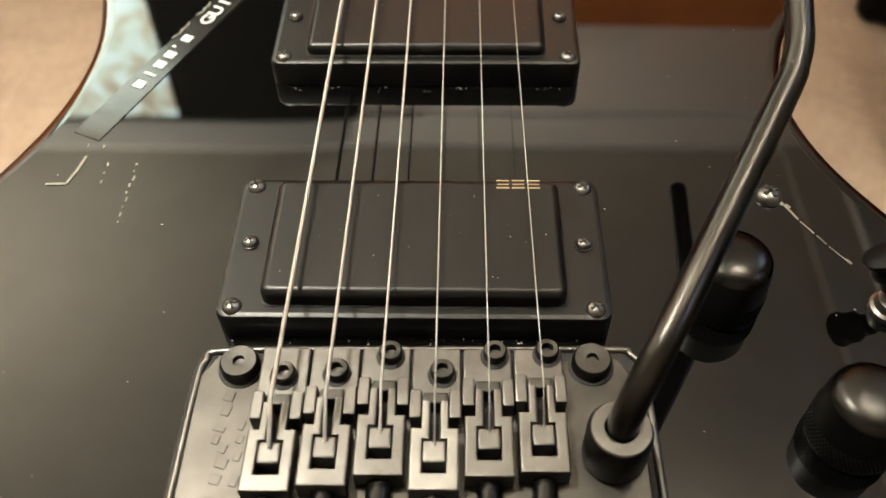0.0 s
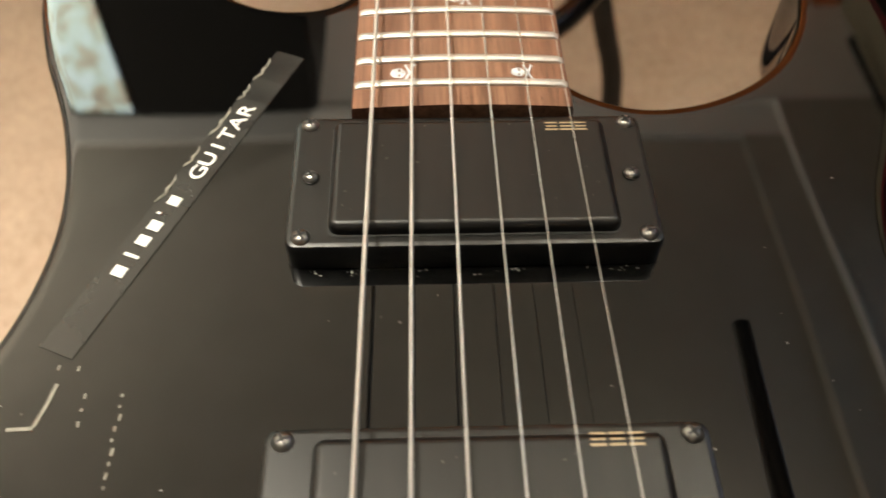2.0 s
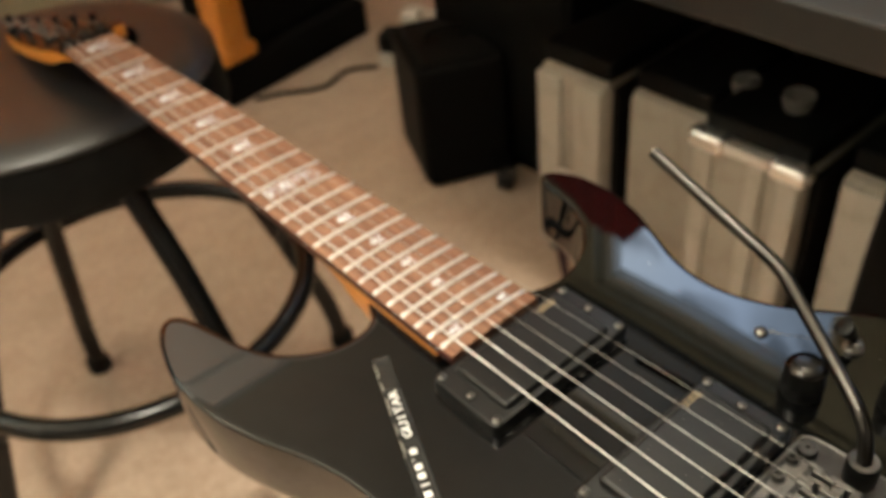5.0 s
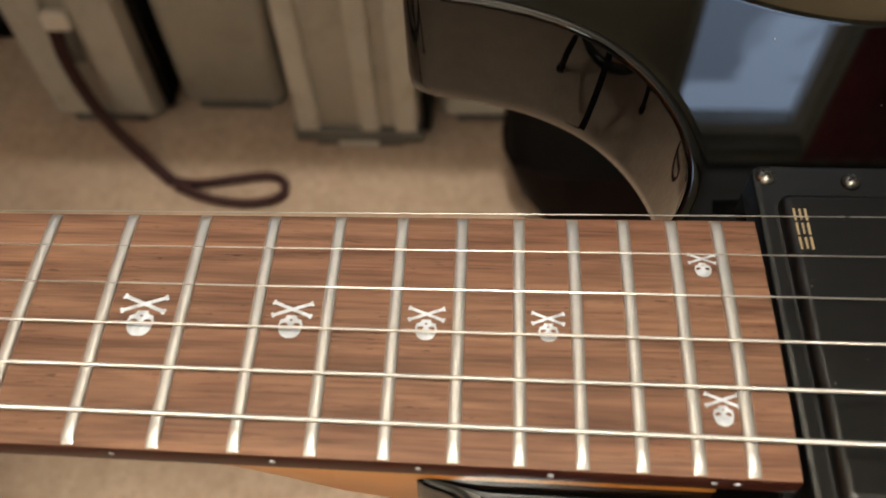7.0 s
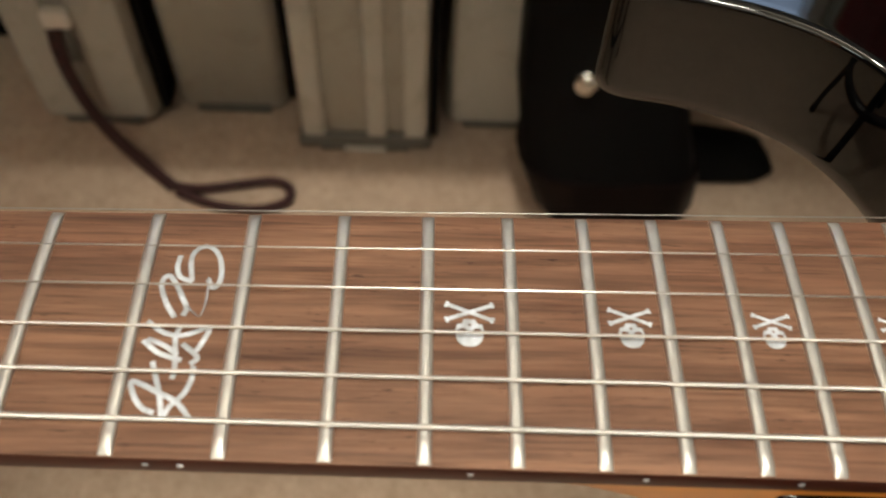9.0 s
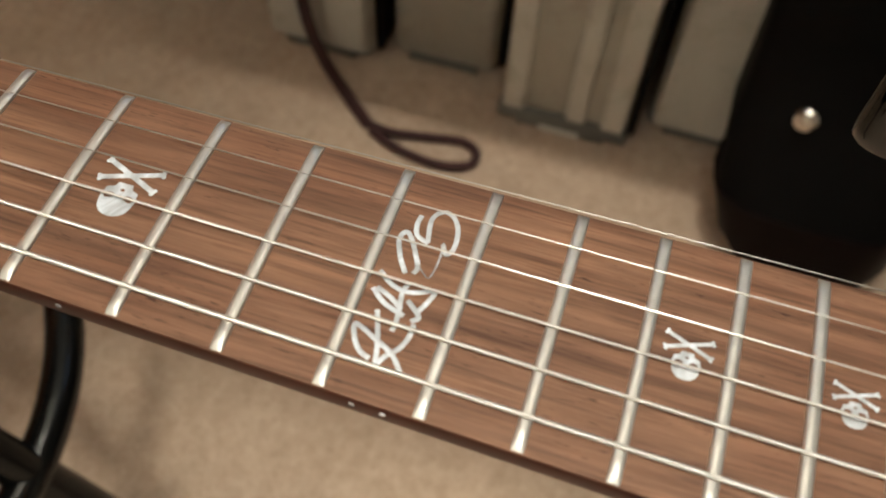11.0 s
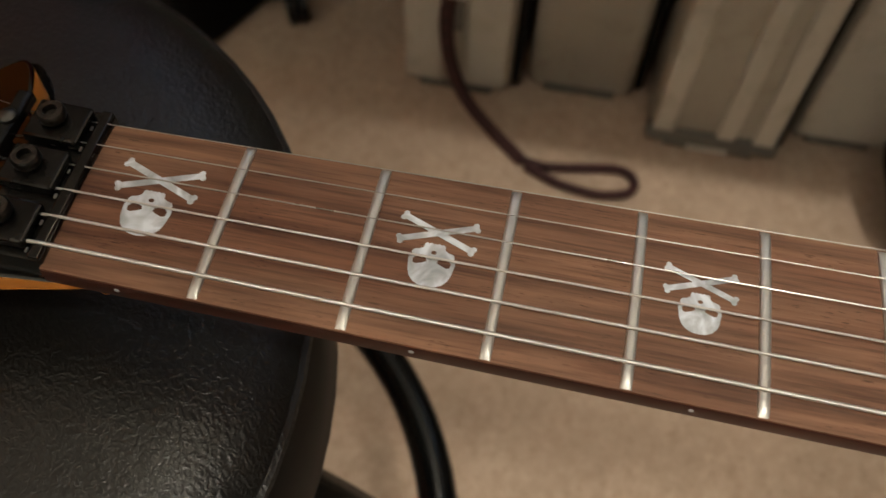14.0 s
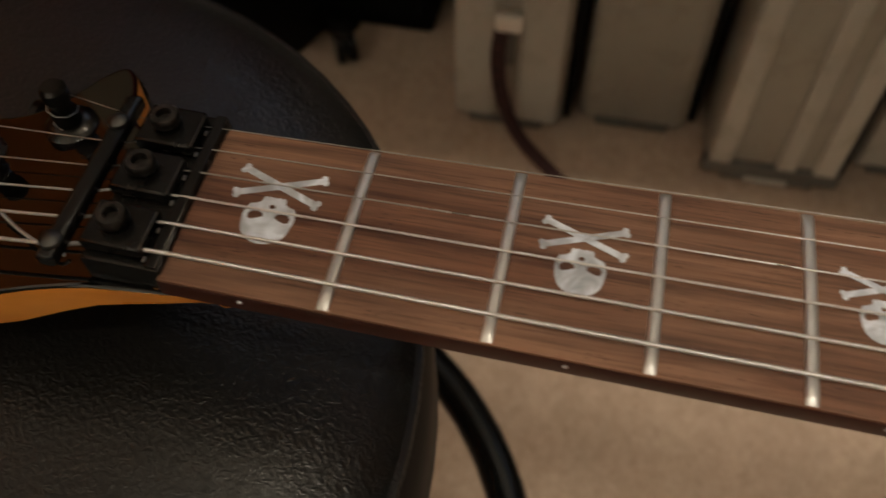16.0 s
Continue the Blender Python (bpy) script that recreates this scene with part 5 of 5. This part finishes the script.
part("floor_piece", pouch([(0.055, -0.130, 0.030, 0.050, 0.0), (0.055, -0.130, 0.034, 0.056, 0.008), (0.060, -0.115, 0.030, 0.060, 0.022), (0.070, -0.085, 0.014, 0.040, 0.034)], 9), BAG_VINYL, bag, "flat black piece lying on the carpet")
part("buckle", box((-0.058, 0.052, 0.034), (-0.052, 0.057, 0.046), 0.002), SCREW_GREY, bag, "small dull metal buckle")
bm = lathe([(0.011, 0), (0.012, 0.003), (0.009, 0.008), (0.002, 0.010)], (0, 0, 0), 20)
bmesh.ops.transform(bm, matrix=pose(-0.003, 0.056, 0.178, 0, -80, -20), verts=bm.verts)
part("stud", bm, CHROME, bag, "round silver stud")

# pale olive storage box and a black slanting stand leg beside the bag
crate = thing("storage_box", (0.90, -0.24, 0), "olive beige cardboard storage box with a lid under the desk", "box")
part("box_body", box((-0.12, -0.20, 0.0), (0.14, 0.20, 0.34), 0.004), KRAFT, crate)
part("box_lid", box((-0.125, -0.205, 0.3405), (0.145, 0.205, 0.395), 0.005), KRAFT, crate)
stand = thing("folding_stand", (0.76, 0.02, 0), "folded black metal stand leaning under the desk", "stand")
part("stand_leg", tube([(0.0, 0.02, 0.012), (-0.01, -0.14, 0.42)], 0.011, 10), CASE_EDGE, stand)
part("stand_leg", tube([(0.03, -0.14, 0.012), (0.02, 0.02, 0.42)], 0.011, 10), CASE_EDGE, stand)

# black amplifier and speaker beyond the stool
amp = thing("practice_amp", (0.570, 0.962, 0), "small black practice amplifier on the carpet", "amplifier", turn=(0, 0, -25))
part("cabinet", box((0.0, 0.0, 0.006), (0.150, 0.20, 0.235), 0.010, 3), BLACK_CLOTH, amp)
part("side_panel", box((-0.004, 0.012, 0.012), (-0.0005, 0.19, 0.228), 0.001), CASE_EDGE, amp)
part("top_panel", box((0.012, 0.014, 0.2355), (0.138, 0.188, 0.241), 0.002), CASE_EDGE, amp)
for sx in (0.02, 0.13):
    for sy in (0.025, 0.175):
        part("foot", lathe([(0.012, 0), (0.012, 0.0065)], (sx, sy, 0), 12), CASE_EDGE, amp)
# swivel castor on a bracket at the corner
part("castor_bracket", box((0.112, -0.060, 0.046), (0.146, -0.0005, 0.056), 0.003), STOOL_METAL, amp)
castor = part("castor", tube([(0.128, -0.044, 0.046), (0.128, -0.044, 0.060)], 0.008, 12), STOOL_METAL, amp, "black twin-wheel castor")
for off in (-0.0075, 0.0075):
    bm = lathe([(0.004, -0.0055), (0.019, -0.0055), (0.023, -0.004), (0.0235, 0.0), (0.023, 0.004), (0.019, 0.0055), (0.004, 0.0055)], steps=28)
    bmesh.ops.transform(bm, matrix=pose(0.128, -0.044, 0.0236, 90, 0, 55) @ Matrix.Translation((0, 0, off)), verts=bm.verts)
    part("wheel", bm, STOOL_METAL, castor)
part("handle", tube(spline([(0.04, 0.10, 0.241), (0.05, 0.10, 0.256), (0.10, 0.10, 0.256), (0.11, 0.10, 0.241)], 4), 0.006, 8), CASE_EDGE, amp)
spk = thing("speaker", (0.90, 0.93, 0), "tall black loudspeaker cabinet beside the cases", "loudspeaker")
part("cabinet", box((-0.17, -0.16, 0.0), (0.2, 0.18, 0.78), 0.008), BLACK_CLOTH, spk)
part("grille", box((-0.176, -0.145, 0.03), (-0.1705, 0.165, 0.75), 0.002), CASE_EDGE, spk)

# larger black combo with an amber wooden end, further off
combo = thing("combo_amp", (0.500, 1.525, 0), "black combo amplifier on a low plinth with amber wooden post", "amplifier", turn=(0, 0, 9))
part("plinth", box((-0.02, 0.0, 0.0), (0.41, 0.30, 0.085), 0.008, 3), BLACK_CLOTH, combo)
part("cabinet", box((0.095, 0.04, 0.0855), (0.40, 0.29, 0.40), 0.012, 3), BLACK_CLOTH, combo)
part("end_post", box((0.0, 0.008, 0.0855), (0.072, 0.07, 0.56), 0.014, 3), MAPLE, combo, "amber wooden end post")
part("end_post_foot", box((-0.012, 0.004, 0.0855), (0.085, 0.08, 0.118), 0.010, 3), MAPLE, combo, "amber wooden foot block")
strip = thing("power_strip", (0.93, 1.46, 0), "pale plastic power strip with a plug on the carpet", "power strip", turn=(0, 0, 30))
part("housing", box((-0.12, -0.03, 0.0), (0.12, 0.03, 0.035), 0.008, 3), PALE_PLASTIC, strip)
part("plug", box((-0.13, -0.028, 0.0355), (-0.07, 0.028, 0.080), 0.010, 3), CASE_EDGE, strip, "black plug")
part("plug", box((0.0, -0.024, 0.0355), (0.05, 0.024, 0.075), 0.010, 3), PALE_PLASTIC, strip, "pale plug")
lead = spline([(0.80, 1.42, 0.006), (0.74, 1.46, 0.006), (0.66, 1.44, 0.006), (0.58, 1.49, 0.006), (0.53, 1.512, 0.006)], 6)
part("power_lead", tube(lead, 0.005, 8), CASE_EDGE, tags=dict(label="black power lead lying on the carpet", category="cable"))
chest = thing("low_chest", (0.78, 2.40, 0), "low olive grey chest against the far wall", "chest")
part("body", box((-0.55, -0.20, 0.0), (0.55, 0.19, 0.42), 0.008), OLIVE_WALL, chest)
for k in (-1, 1):
    part("drawer", box((min(k * 0.02, k * 0.52), -0.214, 0.05), (max(k * 0.02, k * 0.52), -0.2005, 0.37), 0.005), OLIVE_WALL, chest)
    part("knob", lathe([(0.008, 0.0), (0.016, 0.012), (0.012, 0.02), (0.002, 0.022)], (k * 0.27, -0.225, 0.21), 14), CASE_EDGE, chest)

# small bright fittings on the lids of the cases
for y, x, z, sx in ((0.425, 0.66, 0.356, 0.016), (0.345, 0.64, 0.372, 0.018)):
    fit_ = thing("metal_cup", (x, y, z - 0.003), "small dull grey metal cup standing on a case", "cup")
    part("cup", shell([(sx * 0.8, 0.0), (sx, 0.008), (sx * 1.05, 0.020)], 0.0015), GREY_PLASTIC, fit_)
    part("bottom", lathe([(sx * 0.78, 0.0), (sx * 0.78, 0.002)], steps=24), ALU, fit_)
